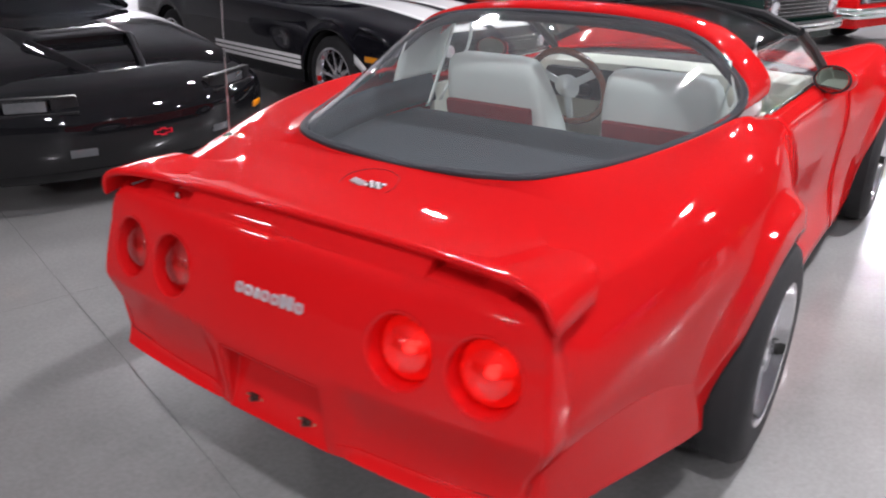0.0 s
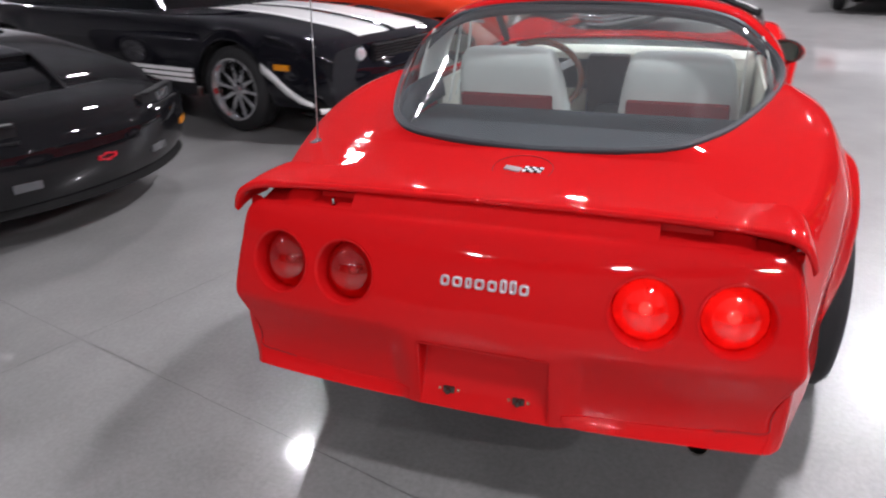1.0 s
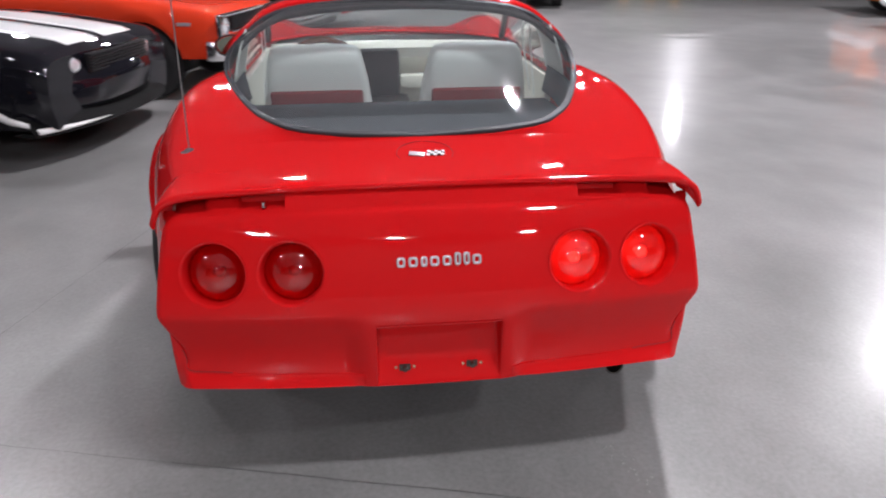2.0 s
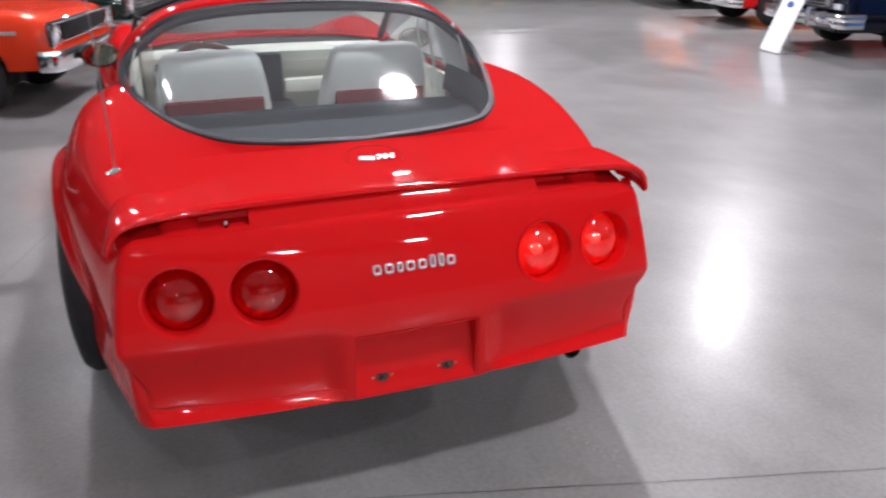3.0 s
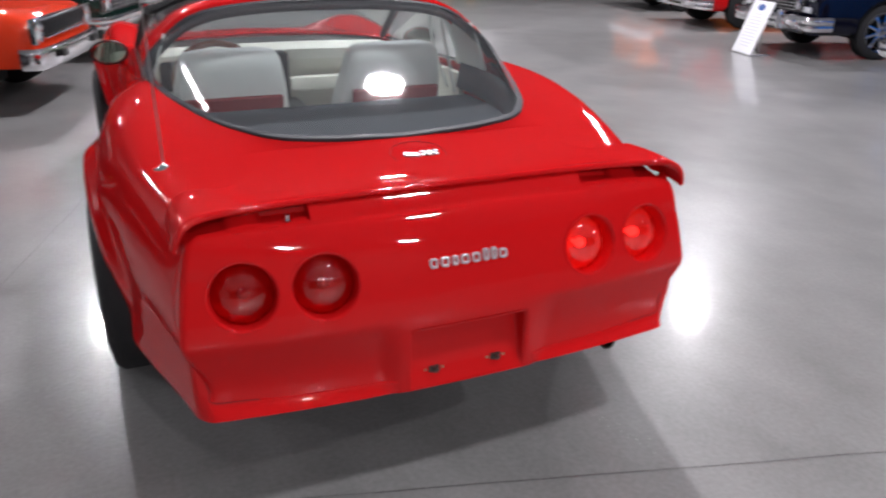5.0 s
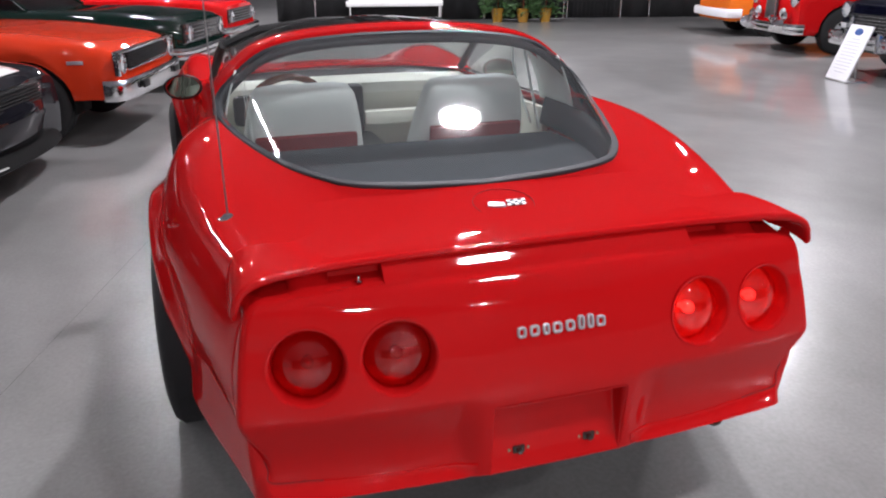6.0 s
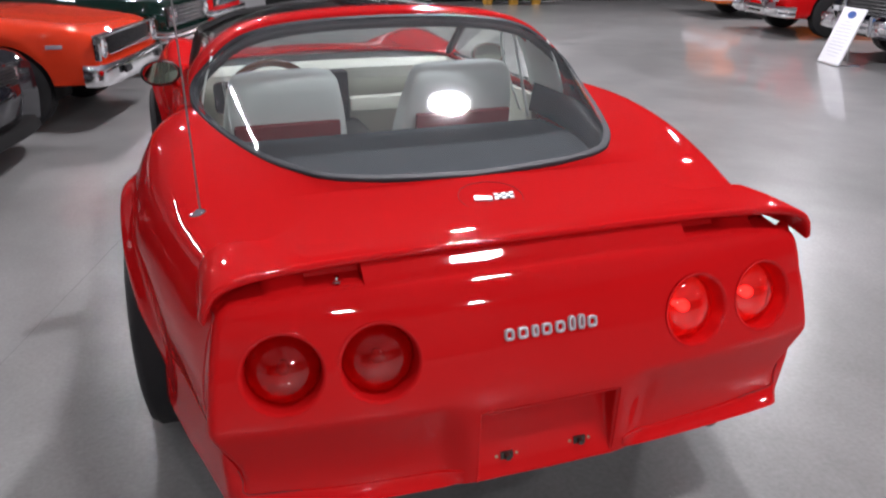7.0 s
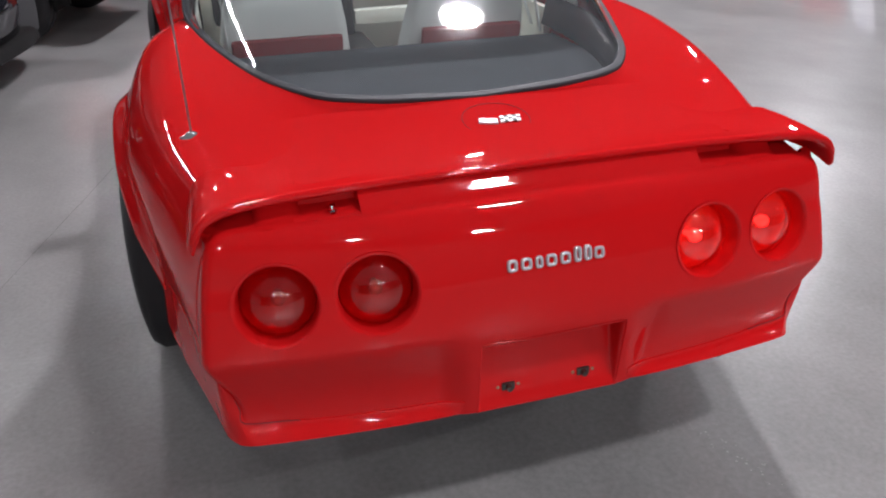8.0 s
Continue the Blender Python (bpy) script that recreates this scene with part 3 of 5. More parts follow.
glass_rows = []
for p in OUTLINE[1:-1]:
    x, y, z, yc, zc = p
    zc = 0.880 + 0.40 * (yc - 0.5) - 0.0545 * (yc - 0.5) ** 2
    glass_rows.append([(x * u, y + (yc - y) * (1 - abs(u) ** 5.5), z + (zc - z) * (1 - abs(u) ** 5.5)) for u in np.linspace(-1, 1, 61)])
RW = part("rear_window", grid(glass_rows), GLASS, CAR, "large wraparound rear window glass", sharp=180)
part("gasket", bead(LOOP, 0.014, 0.008, 0.006, -0.012), GASKET, RW, "dark grey rubber window surround")

trim_rows = []
n = len(LOOP)
for i, p in enumerate(LOOP):
    t = (LOOP[(i + 1) % n] - LOOP[i - 1]).normalized()
    o = t.cross(WN).normalized()
    if o.dot(p - CENTRE) < 0:
        o = -o
    if p.y > 1.20:
        trim_rows.append((math.atan2(p.x, CENTRE.y - p.y), [p - o * 0.006 - WN * 0.012, p - o * 0.011 - WN * 0.016, p - o * 0.014 - WN * 0.022, p - o * 0.014 - WN * 0.034]))
trim_rows = [r for _, r in sorted(trim_rows, key=lambda r: r[0] % (2 * math.pi))]
part("window_trim_band", grid(trim_rows), TRIM, RW, "dark trim round the inside of the glass", thick=0.004)

# roof hoop behind the seats
k0 = next(i for i, p in enumerate(HALF) if p.y > 1.10)
arc = HALF[k0:]
arc = [Vector((-p.x, p.y, p.z)) for p in arc[:-1]] + arc[::-1]
hoop_rows = []
for f, dy, grow, dz in ((0, 0.0, 0.006, 0.003), (0.15, 0.03, 0.014, 0.008), (0.5, 0.08, 0.020, 0.009), (0.85, 0.135, 0.022, 0.008), (1, 0.16, 0.020, 0.003), (1, 0.162, 0.002, -0.014)):
    row = []
    for p in arc:
        k = max(0.0, min(1.0, (p.z - 0.95) / 0.12))
        o = Vector((p.x, 0, (p.z - 0.95) * 1.6)).normalized()
        row.append(p + o * grow * (0.35 + 0.65 * k) + Vector((0, dy + (1.407 - p.y) * f * 0.8, dz * k)))
    hoop_rows.append(row)
part("roof_hoop", grid(hoop_rows), RED, CAR, "red roof band behind the seats", thick=0.01)

# lift-out smoked roof panels, bar between them, windscreen and side glass
def roof_z(x):
    return 1.216 - 0.12 * (abs(x) / 0.60) ** 2.6


for s in (1, -1):
    rows = [[(s * x, y, roof_z(x) - 0.03 * max(0, (y - 1.95) / 0.35) ** 2) for x in np.linspace(0.05, 0.60, 14)] for y in np.linspace(1.575, 2.30, 12)]
    part("roof_panel", grid(rows), ROOF_GLASS, CAR, "smoked glass lift-out roof panel", sharp=180, thick=0.006)
    rows = [[(s * (0.60 + (0.668 - 0.60) * f), y + (ylow - y) * f, (1.105 if y < 2.25 else 1.09) + (0.885 - 1.10) * f) for f in np.linspace(0, 1, 6)] for y, ylow in ((1.62, 1.60), (1.9, 1.9), (2.1, 2.2), (2.29, 2.62))]
    part("side_window", grid(rows), GLASS, CAR, "raised door window glass", sharp=180)
    part("screen_pillar", tube([(s * 0.60, 2.26, 1.10), (s * 0.625, 2.42, 1.03), (s * 0.655, 2.68, 0.90)], 0.02, 8), TRIM, CAR, "black windscreen pillar")
    part("window_trim", tube([(s * 0.672, 1.58, 0.905), (s * 0.668, 2.0, 0.892), (s * 0.668, 2.64, 0.890)], 0.008, 8), CHROME, CAR, "bright window sill trim")
for s in (1, -1):
    rows = [[(s * (0.648 - 0.055 * k ** 1.6), y + 0.04 * k, 0.90 + 0.20 * k) for k in np.linspace(0, 1, 8)] for y in (1.30, 1.36, 1.45, 1.54, 1.60)]
    part("quarter_trim", grid(rows), VINYL, CAR, "pale vinyl trim beside the rear window", thick=0.006)
part("roof_bar", grid([[(x, y, roof_z(x) + 0.006 - 0.03 * max(0, (y - 1.95) / 0.35) ** 2) for x in (-0.06, -0.05, 0, 0.05, 0.06)] for y in np.linspace(1.60, 2.32, 10)]), BLACK, CAR, "black bar between the roof panels", thick=0.012)
part("screen_header", tube([(-0.60, 2.27, 1.095), (-0.45, 2.30, 1.15), (-0.2, 2.325, 1.180), (0.2, 2.325, 1.180), (0.45, 2.30, 1.15), (0.60, 2.27, 1.095)], 0.02, 8), TRIM, CAR, "black windscreen header")
rows = []
for f in np.linspace(0, 1, 8):
    row = []
    for u in np.linspace(-1, 1, 17):
        lo = Vector((0.655 * u, 2.955 - 0.26 * abs(u) ** 2.2, 0.908 - 0.012 * abs(u)))
        hi = Vector((0.60 * u, 2.325 - 0.055 * abs(u) ** 2.2, 1.182 - 0.09 * abs(u) ** 2.6))
        row.append(lo.lerp(hi, f))
    rows.append(row)
part("windscreen", grid(rows), SCREEN_GLASS, CAR, "clear windscreen glass", sharp=180)


# tail cover
def tail_half_width(z):
    return float(spline([(.325, .664), (.35, .667), (.38, .662), (.414, .658), (.45, .665), (.50, .690), (.548, .708), (.60, .703), (.68, .691), (.74, .679), (.77, .671), (.787, .660), (.80, .645)], z)[0])


def tail_y(x, z):
    """The tail's depth: an upright lamp panel above a tucked-in, hollow lower part; the plate housing in the middle stays forward."""
    up = float(spline([(.325, .020), (.45, .008), (.50, .003), (.54, .0), (.58, .005), (.63, .016), (.68, .029), (.73, .046), (.76, .060), (.78, .072), (.79, .081), (.797, .090), (.80, .100)], z)[0])
    tuck = float(spline([(.325, .032), (.36, .035), (.39, .036), (.42, .034), (.45, .029), (.48, .021), (.51, .012), (.535, .004), (.555, .0)], z)[0])
    side = min(1, max(0, (abs(x) - 0.176) / 0.075))
    side = side * side * (3 - 2 * side)
    bow = 0.046 * (abs(x) / 0.69) ** 2.4 * (1 - 0.55 * min(1, max(0, (z - 0.70) / 0.10)))
    return (up if z >= .555 else up * (1 - side) + tuck * side) + bow


def lift(x, z):
    """How far the lower edge rises towards the corners."""
    return 0.018 * (abs(x) / 0.65) ** 2 * max(0, (0.45 - z) / 0.125)


zs = list(np.linspace(.327, .74, 44)) + [.75, .76, .768, .775, .781, .787, .791, .795, .798, .80]
rows = []
R_C = 0.020
for z in zs:
    W = tail_half_width(z)
    flat = W - R_C
    row = []
    for u in np.linspace(0, 1, 70):
        row.append((flat * u, tail_y(flat * u, z), z + lift(flat * u, z)))
    y0 = tail_y(flat, z)
    for a in (18, 36, 54, 72, 90):
        row.append((flat + R_C * math.sin(radians(a)), y0 + R_C * (1 - math.cos(radians(a))), z + lift(flat, z)))
    yr = max(y0 + R_C + 0.008, 0.128)
    row.append((side_x(yr, z) - 0.001, yr, z + lift(flat, z)))
    rows.append([(-x, y, zz) for x, y, zz in row[:0:-1]] + row)
fas = grid(rows)
bmesh.ops.recalc_face_normals(fas, faces=fas.faces)
if sum(f.normal.y * f.calc_area() for f in fas.faces) > 0:
    bmesh.ops.reverse_faces(fas, faces=fas.faces)
bmesh.ops.solidify(fas, geom=fas.faces[:], thickness=0.010)
TAIL = part("rear_bumper_cover", fas, RED, CAR, "red moulded rear bumper cover with four lamp holes")
LAMP_R = 0.077
LAMP_AT = [(-0.557, 0.658), (-0.366, 0.659), (0.366, 0.659), (0.557, 0.658)]
TILT = Matrix.Rotation(radians(-13), 4, "X")
cuts = []
for x, z in LAMP_AT:
    yaw = Matrix.Rotation(radians(7 * x / 0.56), 4, "Z")
    cuts.append(lathe([(0, 0.1), (LAMP_R + 0.0075, 0.1), (LAMP_R + 0.0075, -0.1), (0, -0.1)], 56, "y", (x, tail_y(x, z), z), yaw @ TILT))
cuts.append(box(0.335, 0.16, 0.190, (0, 0.0, 0.424), 0.014))
for c in cuts:
    weld(c)
carve(TAIL, cuts)

for x, z in LAMP_AT:
    yaw = Matrix.Rotation(radians(7 * x / 0.56), 4, "Z") @ TILT
    at = (x, tail_y(x, z), z)
    r = LAMP_R - 0.0045
    lamp = part("tail_lamp", lathe([(LAMP_R + 0.0095, -0.004), (LAMP_R + 0.0098, 0.0006), (LAMP_R + 0.0070, 0.0008), (LAMP_R + 0.0040, -0.0004), (LAMP_R + 0.0015, -0.003), (LAMP_R, -0.007), (LAMP_R - 0.0025, -0.03), (LAMP_R - 0.0035, -0.046), (r - 0.001, -0.048)], 56, "y", at, yaw), RED, CAR, "round tail lamp set in the bumper cover")
    dome = [(r, -0.052), (r, -0.038)] + [((r - 0.0005) * math.cos(a), -0.037 + 0.034 * (math.sqrt(0.0081 - (0.072 * math.cos(a)) ** 2) - 0.054) / 0.036 + 0.003 * math.sin(a) ** 0.5) for a in np.linspace(0, math.pi / 2, 26)]
    part("lens", lathe(dome, 56, "y", at, yaw), LENS_RED, lamp, "red domed plastic lens", sharp=180)
    part("lens_rim", lathe([(r + 0.0028, -0.048), (r + 0.0025, -0.042), (r, -0.041), (r - 0.001, -0.046)], 56, "y", at, yaw), LENS, lamp)
    bowl = [(r * math.sin(a), -0.052 - 0.034 * math.cos(a)) for a in np.linspace(0.12, math.pi / 2, 10)]
    part("reflector", lathe(bowl, 18, "y", at, yaw), REFLECTOR, lamp, "faceted reflector", sharp=8)
    bulb = [(0.0, -0.036)] + [(0.015 * math.sin(a), -0.052 + 0.016 * math.cos(a)) for a in np.linspace(0.2, 2.6, 8)] + [(0.007, -0.084)]
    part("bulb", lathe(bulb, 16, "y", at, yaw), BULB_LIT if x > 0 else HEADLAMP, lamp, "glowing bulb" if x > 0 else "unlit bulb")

# recess for the plate
def recess_y(z):
    """The panel leans out from a deep top edge to the flush lower lip."""
    return float(spline([(.326, .021), (.34, .028), (.36, .036), (.40, .047), (.47, .063), (.52, .074)], z)[0])


rows = []
for z in (.328, .331, .335, .340, .35, .37, .40, .44, .48, .505, .512, .517):
    ym = recess_y(z)
    k = max(0, (z - .505) / .012)
    row = []
    for u in (-.1685, -.1672, -.164, -.159, -.15, -.08, 0, .08, .15, .159, .164, .1672, .1685):
        e = max(0, (abs(u) - .159) / .0095)
        row.append((u, ym - (ym - min(ym, tail_y(u, z) + 0.002)) * max(e ** 3, k ** 2.5), z))
    rows.append(row)
plate = part("plate_recess", grid(rows), RED, CAR, "empty red plate recess", sharp=180, thick=0.006)
for x in (-0.091, 0.088):
    part("plate_bolt", join(box(0.030, 0.010, 0.018, (x, 0.035, 0.374), 0.002), lathe([(0, 0.012), (0.007, 0.010), (0.008, 0), (0, 0)], 12, "y", (x, 0.030, 0.374))), DARK_CLIP, plate, "dark metal plate clip")
    for d in (-0.024, 0.024):
        part("rivet", lathe([(0, 0.006), (0.004, 0.004), (0.005, 0)], 10, "y", (x + d, 0.037, 0.374)), GOLD, plate)

# badge: eight plain bright outlined blocks
wd = [.026, .028, .020, .028, .027, .020, .020, .027]
x = -0.108
for k, w in enumerate(wd):
    h = 0.027 if k not in (5, 6) else 0.034
    xc = x + w / 2
    a, b = w * 0.43, h * 0.48
    rows = []
    for i in range(24):
        q = 2 * math.pi * i / 24
        c, n = math.cos(q), math.sin(q)
        c, n = math.copysign(abs(c) ** 0.6, c), math.copysign(abs(n) ** 0.6, n)
        rows.append([((a - i0) * c, d, (b - i0) * n) for i0, d in ((0, 0.004), (0, -0.003), (0.0012, -0.0045), (0.0052, -0.0045), (0.0064, -0.003), (0.0064, 0.004))])
    bm = grid(rows, close_u=True, close_v=True)
    bmesh.ops.transform(bm, matrix=Matrix.Translation((xc, tail_y(xc, 0.679) - 0.001, 0.679 + (h - 0.027) / 2)) @ Matrix.Rotation(radians(-14), 4, "X"), verts=bm.verts)
    part("badge_piece", bm, SILVER, CAR, "small bright badge piece", sharp=60)
    x += w * 1.125

# wing spoiler: stations across x, each with leading edge, trailing edge and thickness of the rear edge
SP = [
    (0.0, .330, .842, .146, .849, .016), (.25, .330, .840, .145, .849, .016), (.40, .328, .832, .139, .850, .017), (.52, .318, .836, .124, .852, .018), (.59, .308, .846, .108, .854, .019),
    (.630, .298, .850, .094, .853, .020), (.655, .288, .848, .085, .847, .021), (.675, .278, .836, .080, .833, .021), (.688, .262, .816, .080, .812, .020), (.697, .236, .793, .086, .788, .017),
]


def deck_at(x, y):
    """Height of the rear deck."""
    row = flared_row(y, ())[:13]
    return float(np.interp(abs(x), [p[0] for p in row], [p[2] for p in row]))


rows = []
for x in list(-np.linspace(.697, .0, 64)) + list(np.linspace(.0, .697, 64))[1:]:
    yl, zl, yt, zt, th = spline(SP, abs(x))
    n = 13
    grow = max(0.0, min(1.0, (0.57 - abs(x)) / 0.12))
    grow = grow * grow * (3 - 2 * grow)
    top = []
    for f in np.linspace(0, 1, n):
        y = yl + (yt - yl) * f
        free = zl + (zt - zl) * f + 0.004 * math.sin(math.pi * f)
        if grow:
            y = yl + (0.40 - yl) * grow + (yt - yl - (0.40 - yl) * grow) * f
            on_deck = deck_at(x, y) + 0.0012 + (zt - deck_at(x, yt) - 0.0012) * f ** 1.9
            free = on_deck * grow + free * (1 - grow)
        top.append((x, y, free))
    tip = [(x, yt - 0.004, zt - th * 0.12), (x, yt - 0.0065, zt - th * 0.35), (x, yt - 0.0065, zt - th * 0.65), (x, yt - 0.003, zt - th * 0.92)]
    y0, z0 = top[0][1] - 0.02 * grow, min(top[0][2], zl) - 0.014
    low = [(x, y0 + (yt - y0) * f, z0 + (zt - th - z0) * f + 0.006 * math.sin(math.pi * f)) for f in np.linspace(0.98, 0, 9)]
    # the end turns inwards a little as it comes down
    k = max(0.0, (abs(x) - 0.66) / 0.037)
    rows.append([(p[0] - math.copysign(0.012 * k * max(0, (zt - p[2]) / 0.02), x), p[1], p[2]) for p in top + tip + low])
WING = part("spoiler", grid(rows, close_u=True, cap=True), RED, CAR, "red wing spoiler along the tail", sharp=62)
rise = []
for x in np.linspace(-0.375, 0.375, 30):
    dy = float(spline(SP, abs(x))[2]) - 0.146
    rise.append([(x, y + dy, z) for y, z in ((.141, .838), (.149, .836), (.152, .832), (.149, .8275), (.142, .8205), (.134, .8125), (.126, .8045), (.118, .7985), (.109, .7955), (.118, .788), (.27, .800), (.27, .826))])
part("spoiler_riser", grid(rise, close_u=True, cap=True), RED, WING, "red riser under the spoiler", sharp=60)
for sgn in (1, -1):
    rows = [[(sgn * x, .176, .838), (sgn * x, .182, .820), (sgn * x, .176, .797), (sgn * x, .27, .800), (sgn * x, .27, .835)] for x in (.370, .376, .486, .492)]
    slope_rows = []
    for x in np.linspace(.487, .575, 10):
        dy = float(spline(SP, x)[2]) - 0.146 + 0.026 * ((x - .531) / .045) ** 4 + 0.016
        slope_rows.append([(sgn * x, y + dy, z) for y, z in ((.176, .840), (.170, .828), (.162, .820), (.152, .811), (.142, .803), (.128, .7985), (.110, .797), (.112, .79), (.24, .790), (.23, .828))])
    part("spoiler_fillet", grid(slope_rows, close_u=True, cap=True), RED, WING, "red rounded fillet under the spoiler tip", sharp=60)
    part("spoiler_post", grid(rows, close_u=True, cap=True), RED, WING, "red post set back under the spoiler", sharp=30)
part("spoiler_bolt", lathe([(0, 0.016), (0.006, 0.016), (0.006, 0.004), (0.009, 0.004), (0.009, 0), (0, 0)], 10, "z", (-0.428, 0.128, 0.801)), CHROME, WING, "small bright bolt")

# flared lower skirts: a thin lip under the tail, a deep panel along the side


def corner_point(z, a):
    """Point on the tail's rounded corner at height z; a: 0 faces back, 90 faces sideways."""
    flat = tail_half_width(z) - R_C
    return (flat + R_C * math.sin(radians(a)), tail_y(flat, z) + R_C * (1 - math.cos(radians(a))), z)


for s in (1, -1):
    stations = []      # upper edge on the body, lower outer edge
    for x, yl in ((.196, .026), (.215, .021), (.26, .020), (.34, .022), (.43, .026), (.51, .031), (.57, .035)):
        zl = 0.333 + 0.012 * (x / 0.65) ** 2
        zt = zl + 0.030 + 0.004 * max(0, (x - 0.45) / 0.12) ** 2
        stations.append(((x, tail_y(x, zt) - 0.003, zt), (x, yl, zl)))
    for z, a, low in ((.380, 20, (.630, .044, .341)), (.412, 50, (.660, .059, .336)), (.450, 66, (.678, .082, .333)), (.488, 82, (.690, .108, .331))):
        x, y, z = corner_point(z, a)
        stations.append(((x + 0.002, y - 0.002, z), low))
    for y, zt, zl, xl in ((.155, .508, .333, .703), (.21, .515, .332, .718), (.30, .515, .326, .742), (.40, .510, .314, .768), (.50, .488, .300, .790), (.60, .448, .286, .812), (.69, .405, .276, .828)):
        stations.append(((side_x(y, zt) + 0.0006, y, zt), (xl, y + 0.002, zl)))
    flat_rows = smooth_line([(*u, *l) for u, l in stations], 4)
    rows, seam = [], []
    for v in flat_rows:
        u, l = Vector(v[:3]), Vector(v[3:])
        row = []
        for f in (0.0, 0.06, 0.15, 0.3, 0.45, 0.6, 0.72, 0.84, 0.93, 0.98, 1.0):
            g = f ** 1.7
            if f > 0.9:
                g -= (f - 0.9) * 1.2 * 0.25
            row.append((s * (u.x + (l.x - u.x) * g), u.y + (l.y - u.y) * g, u.z + (l.z - u.z) * f))
        inn = Vector((l.x - 0.045, l.y + 0.05, 0))
        rows.append(row + [(s * inn.x, inn.y, l.z + 0.006), (s * inn.x, inn.y, u.z)])
        seam.append((row[0][0], row[0][1], row[0][2] + 0.001))
    sk = part("rear_skirt", grid(rows, close_u=True, cap=True), RED, CAR, "red flared lower skirt at the tail corner", sharp=50)
    part("skirt_seam", tube(seam[22:36], 0.0012, 6), OXBLOOD, sk, "dark seam above the skirt")

# filler lid, emblem, aerial
def deck_z(y):
    return float(spline(SKIN, y)[1])


lid = [(0.080 * math.cos(a), 0.385 + 0.072 * math.sin(a)) for a in np.linspace(0, 2 * math.pi, 49)[:-1]]
CAP = part("filler_lid", tube([(x, y, deck_z(y) + 0.0006) for x, y in lid + lid[:1]], 0.0009, 6), OXBLOOD, CAR, "thin seam round the filler lid")
slope = Matrix.Rotation(math.atan(0.27), 4, "X")
emb = box(0.045, 0.020, 0.004, (-0.024, 0.372, deck_z(0.372) + 0.005), 0.0015, slope @ Matrix.Rotation(radians(-12), 4, "Z"))
part("emblem_wing", emb, SILVER, CAP, "small bright emblem")
sq = []
sqd = []
for i in range(5):
    for j in range(3):
        b = box(0.0095, 0.0075, 0.003, (0.008 + i * 0.010 + j * 0.002, 0.366 + j * 0.0085, deck_z(0.366 + j * 0.0085) + 0.005), 0, slope)
        (sq if (i + j) % 2 == 0 else sqd).append(b)
part("emblem_flag", join(*sq), PAPER, CAP, "white emblem squares", False)
part("emblem_flag_dark", join(*sqd), TRIM, CAP, "black emblem squares", False)
AER = part("aerial", tube([(-0.674, 0.512, 0.845), (-0.6745, 0.525, 1.1), (-0.674, 0.55, 1.62)], [0.0024, 0.002, 0.0012], 8), STEEL, CAR, "thin steel radio aerial")
part("aerial_foot", lathe([(0, 0.012), (0.008, 0.012), (0.013, 0.006), (0.022, 0.002), (0.023, -0.004), (0, -0.004)], 20, "z", (-0.674, 0.512, 0.848), Matrix.Diagonal((1.2, 0.8, 1, 1))), CHROME, AER)

# wheels, pipes, underside
for s in (1, -1):
    wheel(CAR, s * 0.782, REAR_AXLE, 0.335, 0.255, 0.205, s, 8, "slot")
    wheel(CAR, 0.775 if s > 0 else -0.81, FRONT_AXLE, 0.33, 0.235, 0.205, s, 8, "slot")
    part("tailpipe", lathe([(0.024, 0.0), (0.027, 0.004), (0.027, 0.30), (0.023, 0.30), (0.023, 0.02), (0.0, 0.1)], 20, "y", (s * 0.513, 0.41 if s > 0 else 0.62, 0.288)), DARK_CLIP, CAR, "dark exhaust tailpipe")
    for ya in (REAR_AXLE, FRONT_AXLE):
        rows = [[(s * xx, ya + 0.40 * math.cos(a), max(0.335 + 0.40 * math.sin(a), 0.2)) for a in np.linspace(-0.3, math.pi + 0.3, 18)] for xx in (0.50, 0.80)]
        part("wheel_well", join(grid(rows), box(0.01, 0.8, 0.5, (s * 0.5, ya, 0.45))), UNDER, CAR, "dark wheel well", thick=0.004)
part("underbody", join(box(1.15, 0.35, 0.12, (0, 0.34, 0.42), 0.02), box(0.95, 0.9, 0.16, (0, 1.1, 0.38), 0.02), box(1.45, 1.65, 0.12, (0, 2.35, 0.25), 0.02), box(0.95, 1.5, 0.2, (0, 3.6, 0.35), 0.02)), UNDER, CAR, "dark underside")

# cabin: cargo floor, seats, dash, wheel
part("cargo_floor", grid([[(x, y, 0.815 - 0.02 * max(0, y - 0.6)) for x in np.linspace(-1, 1, 9) * min(0.60, 0.30 + 1.1 * max(0, y - 0.53))] for y in np.linspace(0.54, 1.40, 14)]), CARPET, CAR, "charcoal carpeted cargo floor", thick=0.02)
for s in (1, -1):
    part("cargo_side", grid([[(s * (xx + 0.02 * k), y, 0.80 + 0.11 * k) for k in np.linspace(0, 1, 4)] for y, xx in ((0.60, .40), (0.75, .50), (0.95, .565), (1.15, .61), (1.35, .63), (1.55, .63))]), CARPET, CAR, "charcoal carpeted side", thick=0.01)


